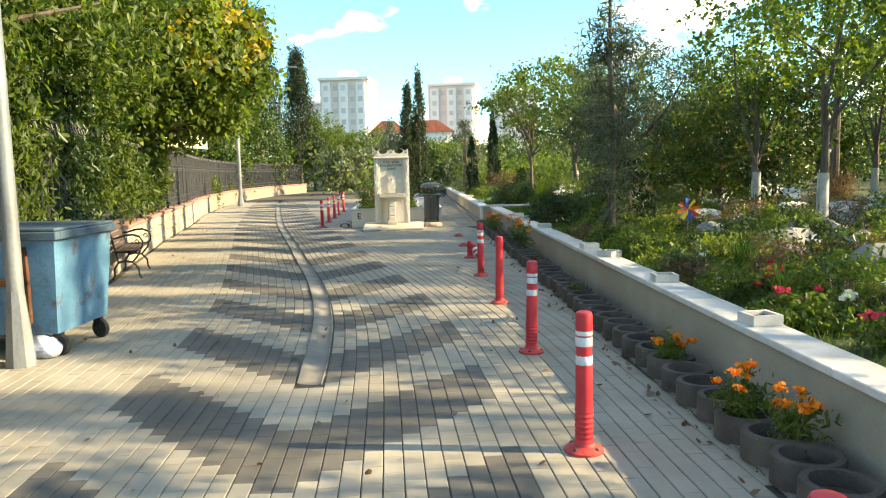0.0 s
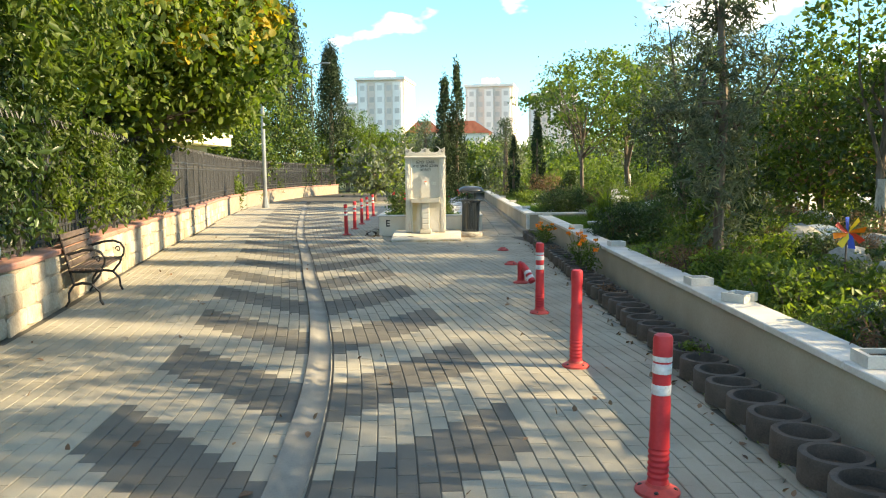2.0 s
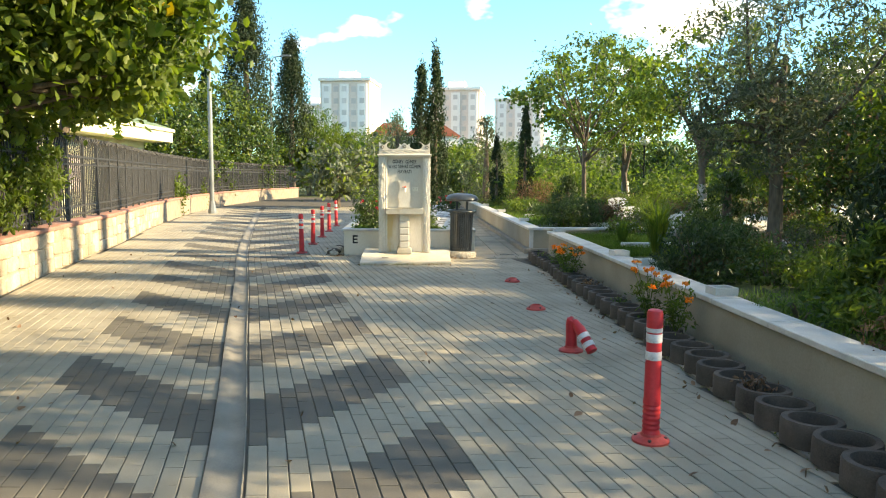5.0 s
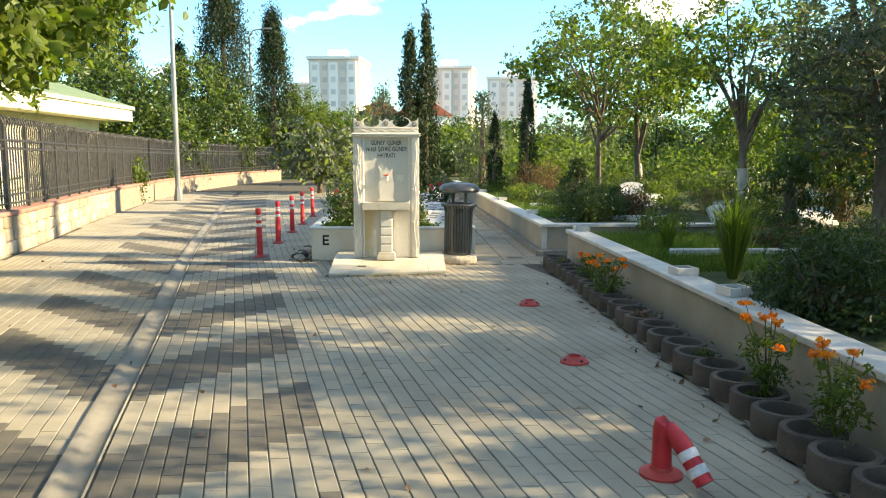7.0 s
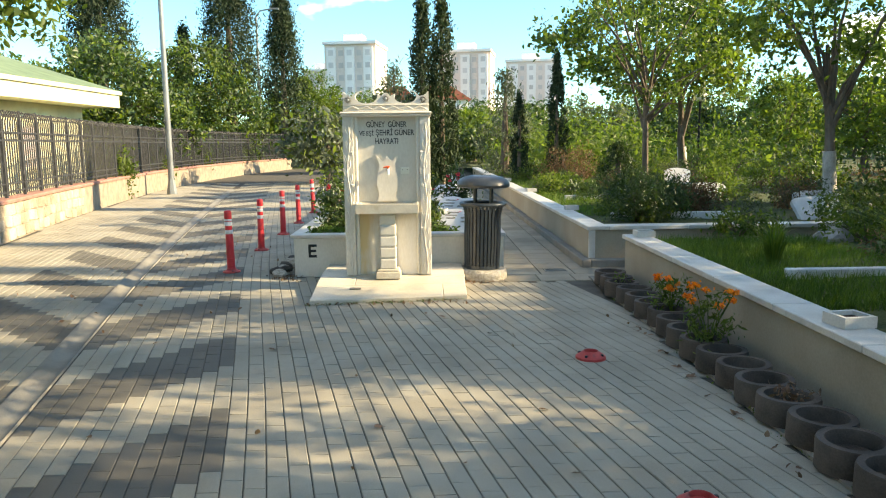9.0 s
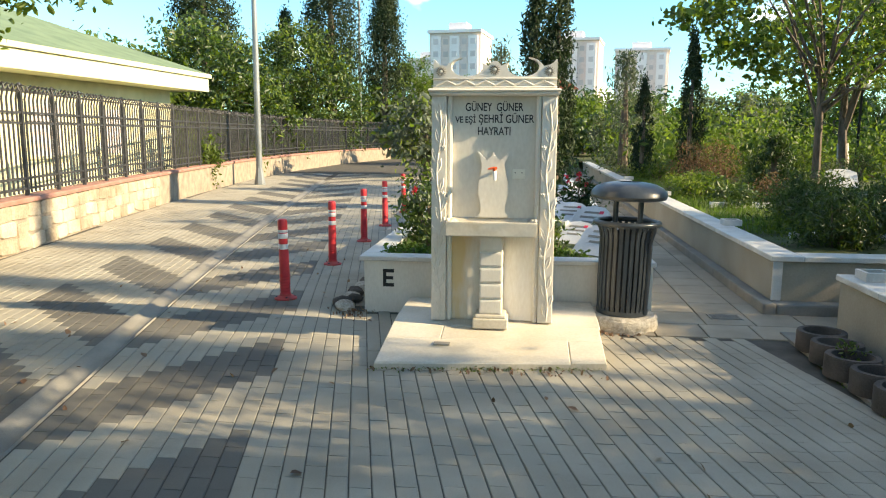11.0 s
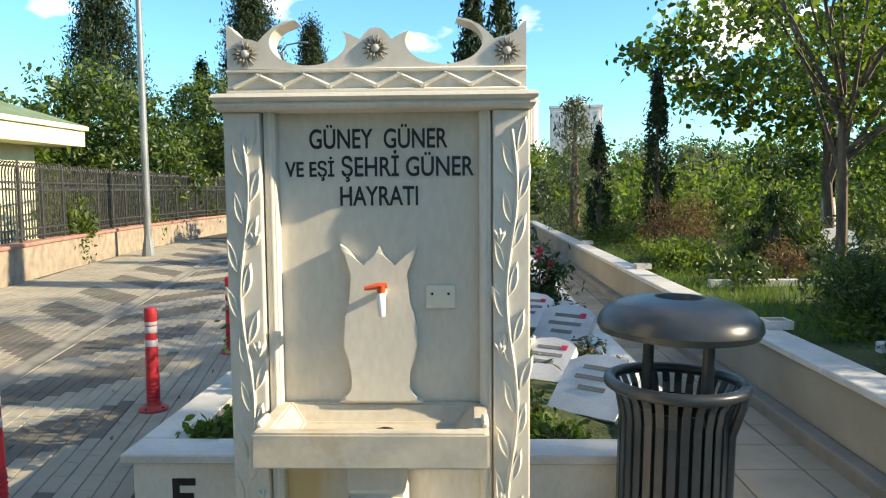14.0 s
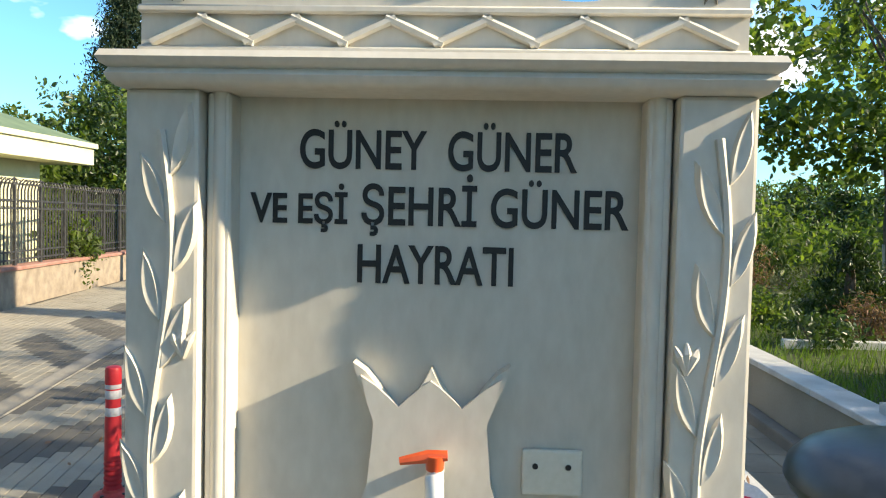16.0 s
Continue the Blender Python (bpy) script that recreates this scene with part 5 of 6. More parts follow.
# background trees along the horizon
for i in range(34):
    y = 44 + 40 * rng.random()
    x = -2 + 46 * rng.random()
    h = 2.6 + 2.2 * rng.random() + (0.05 * (x - 6) if x > 6 else 0)
    tree("background_tree", x, y, 0, (x, y, h * 0.6), 0.11, [((x, y, h * 0.6), (1.9, 1.9, h * 0.42), 90, 34, 0.45)], 0.22, (LEAF, LEAF_DARK, LEAF_GREY, LEAF)[i % 4], "distant green tree of the cemetery", second=(LEAF_LIME, 0.2, "lighter leaves"))
for i in range(16):
    y = 8 + 34 * rng.random()
    x = 14 + 14 * rng.random()
    h = 4.0 + 1.6 * rng.random()
    tree("background_tree", x, y, BED, (x, y, h * 0.6), 0.11, [((x, y, h * 0.62), (1.9, 1.9, h * 0.40), 110, 36, 0.42)], 0.17, (LEAF, LEAF_DARK, LEAF)[i % 3], "green tree of the cemetery", second=(LEAF_LIME, 0.2, "lighter leaves"))

# grass
def grass(name, x0, x1, y0, y1, z, n, h, mat, label):
    x = x0 + (x1 - x0) * rng.random(n)
    y = y0 + (y1 - y0) * rng.random(n)
    a = rng.random(n) * 6.28
    hh = h * (0.5 + 0.8 * rng.random(n))
    b = np.stack([x, y, np.full(n, z)], 1)
    s = np.stack([np.cos(a), np.sin(a), 0 * a], 1) * 0.006
    tip = b + np.stack([rng.normal(size=n) * 0.35 * hh, rng.normal(size=n) * 0.35 * hh, hh], 1)
    v = np.stack([b - s, b + s, tip], 1).reshape(-1, 3)
    f = np.arange(n * 3).reshape(-1, 3)
    return tagged(mesh_object(name, v.tolist(), f.tolist(), mat), label, "grass", kind="stuff")


grass("grass", 4.70, 6.5, 20.6, 24.1, BED - 0.01, 16000, 0.10, GRASS, "bright green grass on a grave plot")
grass("grass", 4.5, 6.8, 27.0, 37.0, BED - 0.01, 9000, 0.14, GRASS, "bright green grass behind the path wall")
grass("grass", 4.7, 9.0, 7.0, 17.3, BED - 0.01, 12000, 0.12, GRASS, "weedy green grass in the garden bed")


def tuft(x, y, z, h, n, mat, label):
    ob = thing("grass_tuft", pose(x, y, z), label, "grass")
    a = rng.random(n) * 6.28
    lean = 0.15 + 0.55 * rng.random(n)
    hh = h * (0.6 + 0.5 * rng.random(n))
    v, f = [], []
    for i in range(n):
        d = Vector((math.cos(a[i]), math.sin(a[i]), 0))
        s = Vector((-d.y, d.x, 0)) * 0.006
        b = d * 0.05 * rng.random()
        m = b + d * lean[i] * hh[i] * 0.35 + Vector((0, 0, hh[i] * 0.65))
        t = b + d * lean[i] * hh[i] * 0.95 + Vector((0, 0, hh[i] * (1 - 0.35 * lean[i])))
        k = len(v)
        v += [b - s, b + s, m - s * 0.8, m + s * 0.8, t]
        f += [(k, k + 1, k + 3, k + 2), (k + 2, k + 3, k + 4)]
    mesh_object("blade_tuft", v, f, mat, ob)
    return ob


tuft(5.15, 20.2, BED, 0.95, 260, LEAF_LIME, "tall pampas-like ornamental grass")
tuft(5.3, 22.4, BED, 0.5, 120, LEAF_LIME, "tuft of long green grass")
tuft(5.5, 11.2, BED, 0.5, 120, GRASS, "tuft of long green grass")
tuft(5.1, 9.6, BED, 0.4, 100, GRASS, "tuft of long green grass")

# ---- graves ----
ROCK = material("garden_stone", (0.20, 0.19, 0.17), (0.38, 0.37, 0.34), 5, 0.9, bump=0.6, grain=40, stain=(0.15, 0.15, 0.12), stain_scale=4, stain_at=0.54)
GRAVE = material("gravestone", (0.45, 0.44, 0.42), (0.68, 0.67, 0.64), 3, 0.5, bump=0.2, stain=(0.34, 0.33, 0.30), stain_scale=2, stain_at=0.58)


def gravestone(x, y, z, w, h, tilt, rz, label, bars=True):
    ob = thing("gravestone", pose(x, y, z, 0, 0, rz), label, "gravestone", "gravestones")
    ol = [(-w / 2, 0), (w / 2, 0), (w / 2, h * 0.82), (w * 0.3, h * 0.95), (0, h), (-w * 0.3, h * 0.95), (-w / 2, h * 0.82)]
    bm = bmesh.new()
    prism(bm, ol, -0.03, 0.03)
    bmesh.ops.transform(bm, matrix=pose(0, 0, 0, -tilt, 0, 0), verts=bm.verts)
    st = part("stone", bm, GRAVE, ob)
    if bars:
        for k in range(3):
            bm = bmesh.new()
            ww = w * (0.5, 0.62, 0.4)[k]
            box(bm, -ww / 2, ww / 2, -0.0325, -0.0305, h * (0.72 - 0.17 * k), h * (0.72 - 0.17 * k) + h * 0.07)
            bmesh.ops.transform(bm, matrix=pose(0, 0, 0, -tilt, 0, 0), verts=bm.verts)
            part("inscription_bar", bm, CONCRETE, st, "worn unreadable lettering")
        bm = bmesh.new()
        box(bm, w * 0.22, w * 0.34, -0.034, -0.0305, h * 0.72, h * 0.82)
        bmesh.ops.transform(bm, matrix=pose(0, 0, 0, -tilt, 0, 0), verts=bm.verts)
        part("red_emblem", bm, PETAL_RED, st, "small red emblem")
    return ob


for i, (x, y, w, h, tilt, turn) in enumerate(((2.62, 25.25, 0.40, 0.40, 50, -38), (2.45, 25.95, 0.34, 0.38, 58, -30), (2.66, 26.75, 0.42, 0.44, 48, -34), (2.50, 27.7, 0.40, 0.42, 54, -24), (2.62, 28.9, 0.44, 0.46, 50, -28), (2.45, 30.3, 0.44, 0.46, 50, -20))):
    gravestone(x, y, 0.40, w, h, tilt, turn, "tilted white marble gravestone in the planter")
for i, (x, y) in enumerate(((2.30, 25.1), (2.82, 25.65), (2.25, 25.6), (2.80, 26.3), (2.30, 26.5), (2.84, 27.2), (2.28, 28.2))):
    shrub("planter_plant", x, y, 0.40, (0.14, 0.14, 0.10 + 0.03 * (i % 3)), 0.04, (LEAF_DARK, LEAF_DRY, LEAF, LEAF_GREY)[i % 4], ("dark leafy plant between the graves", "dry brown plant between the graves", "green leafy plant between the graves", "grey-green plant between the graves")[i % 4], 18, 22, 0.06, "plant")
for i in range(30):
    y = 15 + 20 * rng.random()
    x = 7.2 + 8 * rng.random()
    y += 1.4 if 24.0 < y < 25.4 else 0.0
    gravestone(x, y, BED, 0.55 + 0.2 * rng.random(), 0.42 + 0.15 * rng.random(), 35 + 20 * rng.random(), rng.normal() * 14, "pale marble gravestone among the plants", False)
for x0, x1, y0 in ((5.4, 7.4, 12.2), (5.1, 7.0, 9.6), (4.9, 6.8, 26.6), (4.9, 6.8, 30.2), (5.1, 7.0, 21.7)):
    bm = bmesh.new()
    box(bm, x0, x1, y0, y0 + 0.09, BED - 0.02, BED + 0.10, 0.008, 1)
    tagged(part("grave_kerb", bm, GRAVE), "low marble kerb round a grave plot", "kerb", "grave kerbs")
for i in range(22):
    bm = bmesh.new()
    bmesh.ops.create_icosphere(bm, subdivisions=2, radius=0.12 + 0.14 * rng.random())
    for q in bm.verts:
        q.co *= 1 + 0.4 * noise.noise(q.co * 6 + Vector((i, 2, 0)))
        q.co.z *= 0.6
    o = tagged(part("garden_rock", bm, ROCK), "pale rough rock edging a grave", "rock", "garden rocks")
    o.matrix_basis = pose(6.3 + 3.5 * rng.random(), 12 + 16 * rng.random(), BED + 0.04, 0, 0, 30 * i)
# flowers in the bed
for i, (x, y) in enumerate(((5.0, 8.3), (5.3, 8.9), (4.95, 9.2), (5.6, 9.4), (5.2, 9.9), (5.0, 11.4), (5.6, 10.6))):
    marigold(x, y, BED, 0.16, 0.24, 5, "low bedding plant with blooms" if i % 2 else "low bedding plant with pale blooms", (PETAL_RED, PETAL_WHITE)[i % 2])

# white urn between the planter graves
bm = bmesh.new()
lathe(bm, [(0.045, 0.0), (0.048, 0.015), (0.028, 0.035), (0.036, 0.09), (0.062, 0.15), (0.068, 0.165), (0.056, 0.165), (0.030, 0.10)], 20)
urn = tagged(part("grave_vase", bm, GRAVE, smooth=True), "small white marble vase on a planter grave", "vase")
urn.matrix_basis = pose(2.40, 26.25, 0.42) @ Matrix.Scale(1.25, 4)
# globe lamps of the cemetery
GLOBE = material("opal_glass", (0.74, 0.75, 0.75), (0.84, 0.85, 0.85), 6, 0.25, bump=0)


def globe_lamp(x, y, h):
    ob = thing("globe_lamp", pose(x, y, BED), "dark park lamp post with a white opal globe", "lamp post", "globe lamps in the cemetery")
    bm = bmesh.new()
    lathe(bm, [(0.09, -0.02), (0.09, 0.12), (0.05, 0.18), (0.038, 0.6), (0.034, h - 0.3), (0.06, h - 0.25), (0.07, h - 0.19)], 14)
    part("pole", bm, IRON, ob, smooth=True)
    bm = bmesh.new()
    bmesh.ops.create_uvsphere(bm, u_segments=24, v_segments=14, radius=0.22, matrix=Matrix.Translation((0, 0, h)))
    part("globe", bm, GLOBE, ob, "white opal globe", smooth=True)


globe_lamp(14.3, 27.4, 3.0)
globe_lamp(11.2, 40.2, 2.6)
for x, y, r, h in ((6.0, 35.2, 0.75, 0.55), (13.0, 22.6, 0.6, 0.5), (6.3, 27.2, 0.35, 0.28)):
    shrub("dry_bush", x, y, BED, (r, r, h), 0.07, LEAF_DRY, "reddish brown dry twiggy bush", 90, 30, 0.16, "shrub", 0.18, -0.8)

# pinwheel
pin = thing("pinwheel", pose(5.62, 13.0, BED), "toy pinwheel with orange, yellow and blue sails", "pinwheel")
bm = bmesh.new()
tube(bm, [(0, 0, -0.02), (0, 0, 0.58)], 0.007, 6)
part("stick", bm, WOOD, pin)
sails = (PETAL_ORANGE, material("yellow_sail", (0.75, 0.45, 0.02), (0.85, 0.60, 0.04), 8, 0.5, bump=0), material("blue_sail", (0.02, 0.05, 0.35), (0.03, 0.09, 0.50), 8, 0.5, bump=0), material("red_sail", (0.70, 0.04, 0.02), (0.80, 0.08, 0.03), 8, 0.5, bump=0))
for i in range(8):
    a = i * math.pi / 4
    d, e = Vector((math.cos(a), 0, math.sin(a))), Vector((math.cos(a + 0.7), 0, math.sin(a + 0.7)))
    bm = bmesh.new()
    c = Vector((0, -0.03, 0.58))
    q = [c, c + d * 0.13, c + (d + e) * 0.075 + Vector((0, -0.03, 0)), c + e * 0.045 + Vector((0, -0.02, 0))]
    lo = [bm.verts.new(p) for p in q]
    hi = [bm.verts.new(p + Vector((0, 0.004, 0))) for p in q]
    bm.faces.new(lo)
    bm.faces.new(hi[::-1])
    for k in range(4):
        j = (k + 1) % 4
        bm.faces.new((lo[j], lo[k], hi[k], hi[j]))
    part("sail", bm, sails[i % 4], pin)

# ---- buildings ----
kiosk = thing("kiosk_building", pose(-7.25, 39.4, 0, 0, 0, -2), "low cream building with a green hipped roof", "building")
EAVE, KL, KW = 2.70, 14.4, 7.6
bm = bmesh.new()
box(bm, -KW + 0.8, -0.8, -KL + 0.8, -0.8, -0.03, EAVE)
part("wall", bm, CREAM, kiosk)
bm = bmesh.new()
box(bm, -KW, 0, -KL, 0, EAVE, EAVE + 0.38, 0.01, 1)
part("eave_band", bm, CREAM, kiosk, "cream painted eaves band")
bm = bmesh.new()
box(bm, -KW - 0.07, 0.07, -KL - 0.07, 0.07, EAVE + 0.382, EAVE + 0.50, 0.02, 2)
part("gutter", bm, CREAM, kiosk, "cream roof gutter")
bm = bmesh.new()
lo = [bm.verts.new((x, y, EAVE + 0.502)) for x, y in ((-KW - 0.05, -KL - 0.05), (0.05, -KL - 0.05), (0.05, 0.05), (-KW - 0.05, 0.05))]
rd = [bm.verts.new((-KW / 2, -KL + 3.6, EAVE + 1.95)), bm.verts.new((-KW / 2, -3.6, EAVE + 1.95))]
bm.faces.new(lo)
bm.faces.new((lo[0], lo[1], rd[0]))
bm.faces.new((lo[1], lo[2], rd[1], rd[0]))
bm.faces.new((lo[2], lo[3], rd[1]))
bm.faces.new((lo[3], lo[0], rd[0], rd[1]))
part("roof", bm, GREENROOF, kiosk, "faded green shingle roof")
for yy in (-11.0, -8.6, -6.2, -3.8):
    bm = bmesh.new()
    box(bm, -0.80, -0.75, yy - 0.55, yy + 0.55, 0.95, 2.15, 0.01, 1)
    wnd = part("window", bm, CREAM, kiosk)
    bm = bmesh.new()
    box(bm, -0.749, -0.744, yy - 0.48, yy + 0.48, 1.02, 2.08)
    part("pane", bm, TOWER_GLASS, wnd)


def tower(x, y, w, d, h, rz, label):
    ob = thing("apartment_tower", pose(x, y, 0, 0, 0, rz), label, "building", "apartment towers")
    bm = bmesh.new()
    box(bm, -w / 2, w / 2, -d / 2, d / 2, -0.5, h)
    part("wall", bm, TOWER, ob)
    for s in (-0.36, 0.0, 0.36):
        bm = bmesh.new()
        box(bm, w * s - w * 0.09, w * s + w * 0.09, -d / 2 - 0.8, -d / 2, -0.5, h * 0.97)
        part("bay", bm, TOWER_WHITE, ob)
    bm = bmesh.new()
    box(bm, -w / 2 - 0.3, w / 2 + 0.3, -d / 2 - 0.9, d / 2 + 0.3, h, h + 0.7)
    box(bm, -w * 0.2, w * 0.15, -d * 0.2, d * 0.2, h + 0.7, h + 3.0)
    part("roof_parapet", bm, TOWER_WHITE, ob)
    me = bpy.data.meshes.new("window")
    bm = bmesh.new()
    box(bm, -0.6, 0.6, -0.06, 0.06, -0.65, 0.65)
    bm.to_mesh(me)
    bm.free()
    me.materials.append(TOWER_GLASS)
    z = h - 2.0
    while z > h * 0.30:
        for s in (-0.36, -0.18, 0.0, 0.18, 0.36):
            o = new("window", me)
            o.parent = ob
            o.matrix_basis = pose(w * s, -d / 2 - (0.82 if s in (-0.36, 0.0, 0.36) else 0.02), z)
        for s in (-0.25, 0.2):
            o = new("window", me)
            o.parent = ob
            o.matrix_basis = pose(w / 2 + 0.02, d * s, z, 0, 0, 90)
        z -= 2.9
    return ob


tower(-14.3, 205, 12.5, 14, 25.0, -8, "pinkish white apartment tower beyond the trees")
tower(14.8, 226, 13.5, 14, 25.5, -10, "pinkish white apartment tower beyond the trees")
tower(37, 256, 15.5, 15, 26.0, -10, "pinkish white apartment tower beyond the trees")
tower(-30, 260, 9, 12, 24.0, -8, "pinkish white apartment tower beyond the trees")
for x, w in ((4.6, 7.5), (-1.5, 5.0)):
    house = thing("red_roof_house", pose(x, 120, 0), "house with a red tiled roof beyond the trees", "house", "red roofed houses")
    bm = bmesh.new()
    box(bm, -w / 2, w / 2, 0, 7, -0.3, 7.4)
    part("wall", bm, TOWER_WHITE, house)
    bm = bmesh.new()
    prism(bm, [(-w / 2 - 0.5, 7.4), (w / 2 + 0.5, 7.4), (w * 0.2, 9.2), (-w * 0.2, 9.2)], -0.5, 7.5)
    part("roof", bm, ROOFTILE, house)
    for k in (-0.28, 0.0, 0.28):
        bm = bmesh.new()
        box(bm, w * k - 0.5, w * k + 0.5, -0.04, 0.02, 5.2, 6.6)
        part("window", bm, TOWER_GLASS, house)
# dense wood closing the view behind the garden
def wood(name, x0, x1, y0, y1, h, n, k, leaf, mat, label):
    c = np.stack([x0 + (x1 - x0) * rng.random(n), y0 + (y1 - y0) * rng.random(n), 0 * rng.random(n)], 1)
    c[:, 2] = (0.15 + 0.85 * rng.random(n)) * h * (0.75 + 0.5 * np.array([noise.noise(Vector((p[0] * 0.35, p[1] * 0.35, 1.0))) for p in c]))
    p = np.repeat(c, k, axis=0) + rng.normal(size=(n * k, 3)) * np.array([0.45, 0.45, 0.3])
    p = p[p[:, 2] > 0.02]
    return tagged(foliage(name, p, leaf, mat), label, "woods", kind="stuff")


wood("far_woods", 4, 60, 62, 72, 4.4, 900, 34, 0.26, LEAF_DARK, "far dark green woods behind the cemetery")
wood("far_woods", -20, 6, 74, 84, 4.6, 520, 34, 0.28, LEAF, "far green woods along the walkway")
wood("undergrowth", 5.2, 16, 38, 52, 2.2, 520, 34, 0.16, LEAF, "green undergrowth of the cemetery")
wood("undergrowth", 26, 34, 4, 60, 4.2, 620, 34, 0.24, LEAF_DARK, "dark green trees and hedges edging the cemetery")
# added row of slim, mostly unseen trees east of the garden, whose long shadows cross the walkway
for i in range(13):
    y = 1.2 + 1.95 * i + 0.3 * rng.normal()
    x = 14.5 + 0.8 * rng.normal()
    # gap in the added row lets sun reach the fountain
    if 21.3 < y < 22.2:
        continue
    cypress(x, y, BED, 9.8 + 1.2 * rng.random(), 0.54 + 0.10 * rng.random(), "slim poplar added to cast shadow stripes on the walkway", 76, 40, LEAF, 0.15, 0.42)
for x, y in ((0.86, 24.75), (1.05, 24.85), (2.45, 24.78), (2.25, 24.9), (0.9, 25.1)):
    shrub("stonecrop", x, y, 0.40, (0.14, 0.12, 0.07), 0.04, GRASS, "low fleshy green stonecrop at the planter edge", 16, 24, 0.05, "plant", 0.5)
wood("undergrowth", -12.5, -8.0, 41, 62, 2.3, 300, 34, 0.15, LEAF, "green shrubs behind the railing")
tree("judas_tree", 6.5, 30.4, BED, (6.5, 30.4, 3.2), 0.065, [((6.6, 30.0, 4.6), (1.5, 1.5, 0.7), 50, 34, 0.22), ((6.4, 29.8, 3.6), (2.0, 1.8, 0.6), 74, 36, 0.22), ((7.0, 30.0, 2.7), (1.7, 1.5, 0.45), 44, 32, 0.20)], 0.068, LEAF, "broad tiered tree with pale forked trunk", second=(LEAF_DARK, 0.35, "darker green leaves"), aspect=0.5)
for x, y, m in ((8.7, 27.6, LEAF),):
    tree("judas_tree", x, y, BED, (x - 0.2, y, 3.0), 0.085, [((x, y, 4.4), (1.4, 1.4, 0.75), 60, 36, 0.24), ((x - 0.2, y - 0.2, 3.4), (1.9, 1.7, 0.6), 84, 38, 0.25)], 0.09, m, "spreading tree with pale bare forked trunk", bark=WHITEWASH, second=(LEAF_LIME, 0.2, "yellow-green leaves"), aspect=0.5)
# tall bushes standing behind the graves
for i, (x, y) in enumerate(((9.6, 18.9), (9.2, 20.6), (9.9, 22.6), (9.6, 24.0), (10.2, 26.8))):
    tree("tall_bush", x, y, BED, (x, y, 1.6), 0.06, [((x, y, 2.0), (0.95, 1.15, 1.35), 110, 44, 0.26)], 0.10, (LEAF_DARK, LEAF, LEAF_DARK)[i % 3], "tall dense dark green bush behind the graves", "shrub", second=(LEAF_DRY, 0.06, "few dry leaves"))
# denser planting next to the wall
for i in range(95):
    y = 8.2 + 15.6 * rng.random()
    x = 4.95 + 3.6 * rng.random() ** 1.3
    if (5.0 > x and y > 17.5) or (x < 6.4 and 20.0 < y < 24.2):
        continue
    kind = int(rng.integers(0, 7))
    h = 0.08 + 0.11 * rng.random() + 0.035 * (x - 4.9)
    mats = (LEAF, LEAF_DARK, LEAF_GREY, LEAF_LIME, LEAF_DRY, LEAF, GRASS)
    shrub("bedding_plant", x, y, BED, (0.22 + 0.2 * rng.random(), 0.22 + 0.22 * rng.random(), h), 0.045, mats[kind], ("green leafy bedding plant", "dark green bushy bedding plant", "grey-green woolly bedding plant", "yellow-green bedding plant in the bed", "dry brown bedding plant in the bed", "green leafy bedding plant", "bright green feathery bedding plant")[kind], 30, 26, 0.09, "plant", (0.4, 0.5, 0.25, 0.45, 0.2, 0.4, 0.15)[kind], -0.3)
for x, y in ((5.0, 18.4), (5.5, 18.9), (5.1, 26.0), (5.7, 26.6), (5.3, 27.6), (5.9, 28.6)):
    shrub("rosemary_bush", x, y, BED, (0.42, 0.42, 0.34), 0.06, LEAF_DARK, "dense dark rosemary bush by the wall", 70, 40, 0.14, "shrub", 0.22, -0.8)
# rounded clumps crowding the wall cap
for i in range(46):
    y = 8.6 + 11.0 * rng.random()
    x = 4.86 + 0.9 * rng.random() ** 1.4
    kind = int(rng.integers(0, 5))
    r = 0.16 + 0.16 * rng.random()
    shrub("edging_plant", x, y, BED, (r, r, 0.09 + 0.12 * rng.random()), 0.04, (LEAF_LIME, LEAF, GRASS, LEAF, LEAF_DRY)[kind], ("lime green mounded edging plant", "green mounded edging plant", "bright feathery edging plant", "green mounded edging plant", "dry brown edging plant")[kind], 34, 28, 0.07, "plant", (0.45, 0.4, 0.14, 0.5, 0.2)[kind], -0.4)
# fallen leaves and grit on the paving
n = 420
lx = -3.4 + 7.2 * rng.random(n)
ly = 6.0 + 22.0 * rng.random(n)
ok = (lx > np.interp(ly, WALL_Y, WALL_X) + 0.15) & ~((lx > 0.5) & (ly > 22.7))
edge = np.where(rng.random(n) < 0.5, 3.95 - 0.1 * rng.random(n), lx)
pts = np.stack([np.where(ly < 22, edge, lx), ly, np.full(n, 0.012)], 1)[ok]
tagged(foliage("fallen_leaves", pts, 0.045, LEAF_DRY, None, 0.0, 0.6, 6.0), "scattered dry fallen leaves on the paving", "leaves", kind="stuff")
gx = np.concatenate([2.66 + 0.14 * rng.normal(size=160), 1.0 + 1.55 * rng.random(120), 0.55 + 0.08 * rng.normal(size=90)])
gy = np.concatenate([24.03 + 0.10 * rng.normal(size=160), 22.84 + 0.17 * rng.random(120), 24.36 + 0.10 * rng.normal(size=90)])
tagged(foliage("leaf_litter", np.stack([gx, gy, np.full(len(gx), 0.014)], 1), 0.03, LEAF_DRY, None, 0.0, 0.5, 3.0), "dry leaf litter round the bin and slab", "leaves", kind="stuff")
m = 260
wx = np.concatenate([4.015 + 0.012 * rng.normal(size=160), 1.02 + 1.5 * rng.random(100)])
wy = np.concatenate([6 + 17.5 * rng.random(160), 22.868 + 0.11 * (wx[160:] - 1.03) + 0.006 * rng.normal(size=100)])
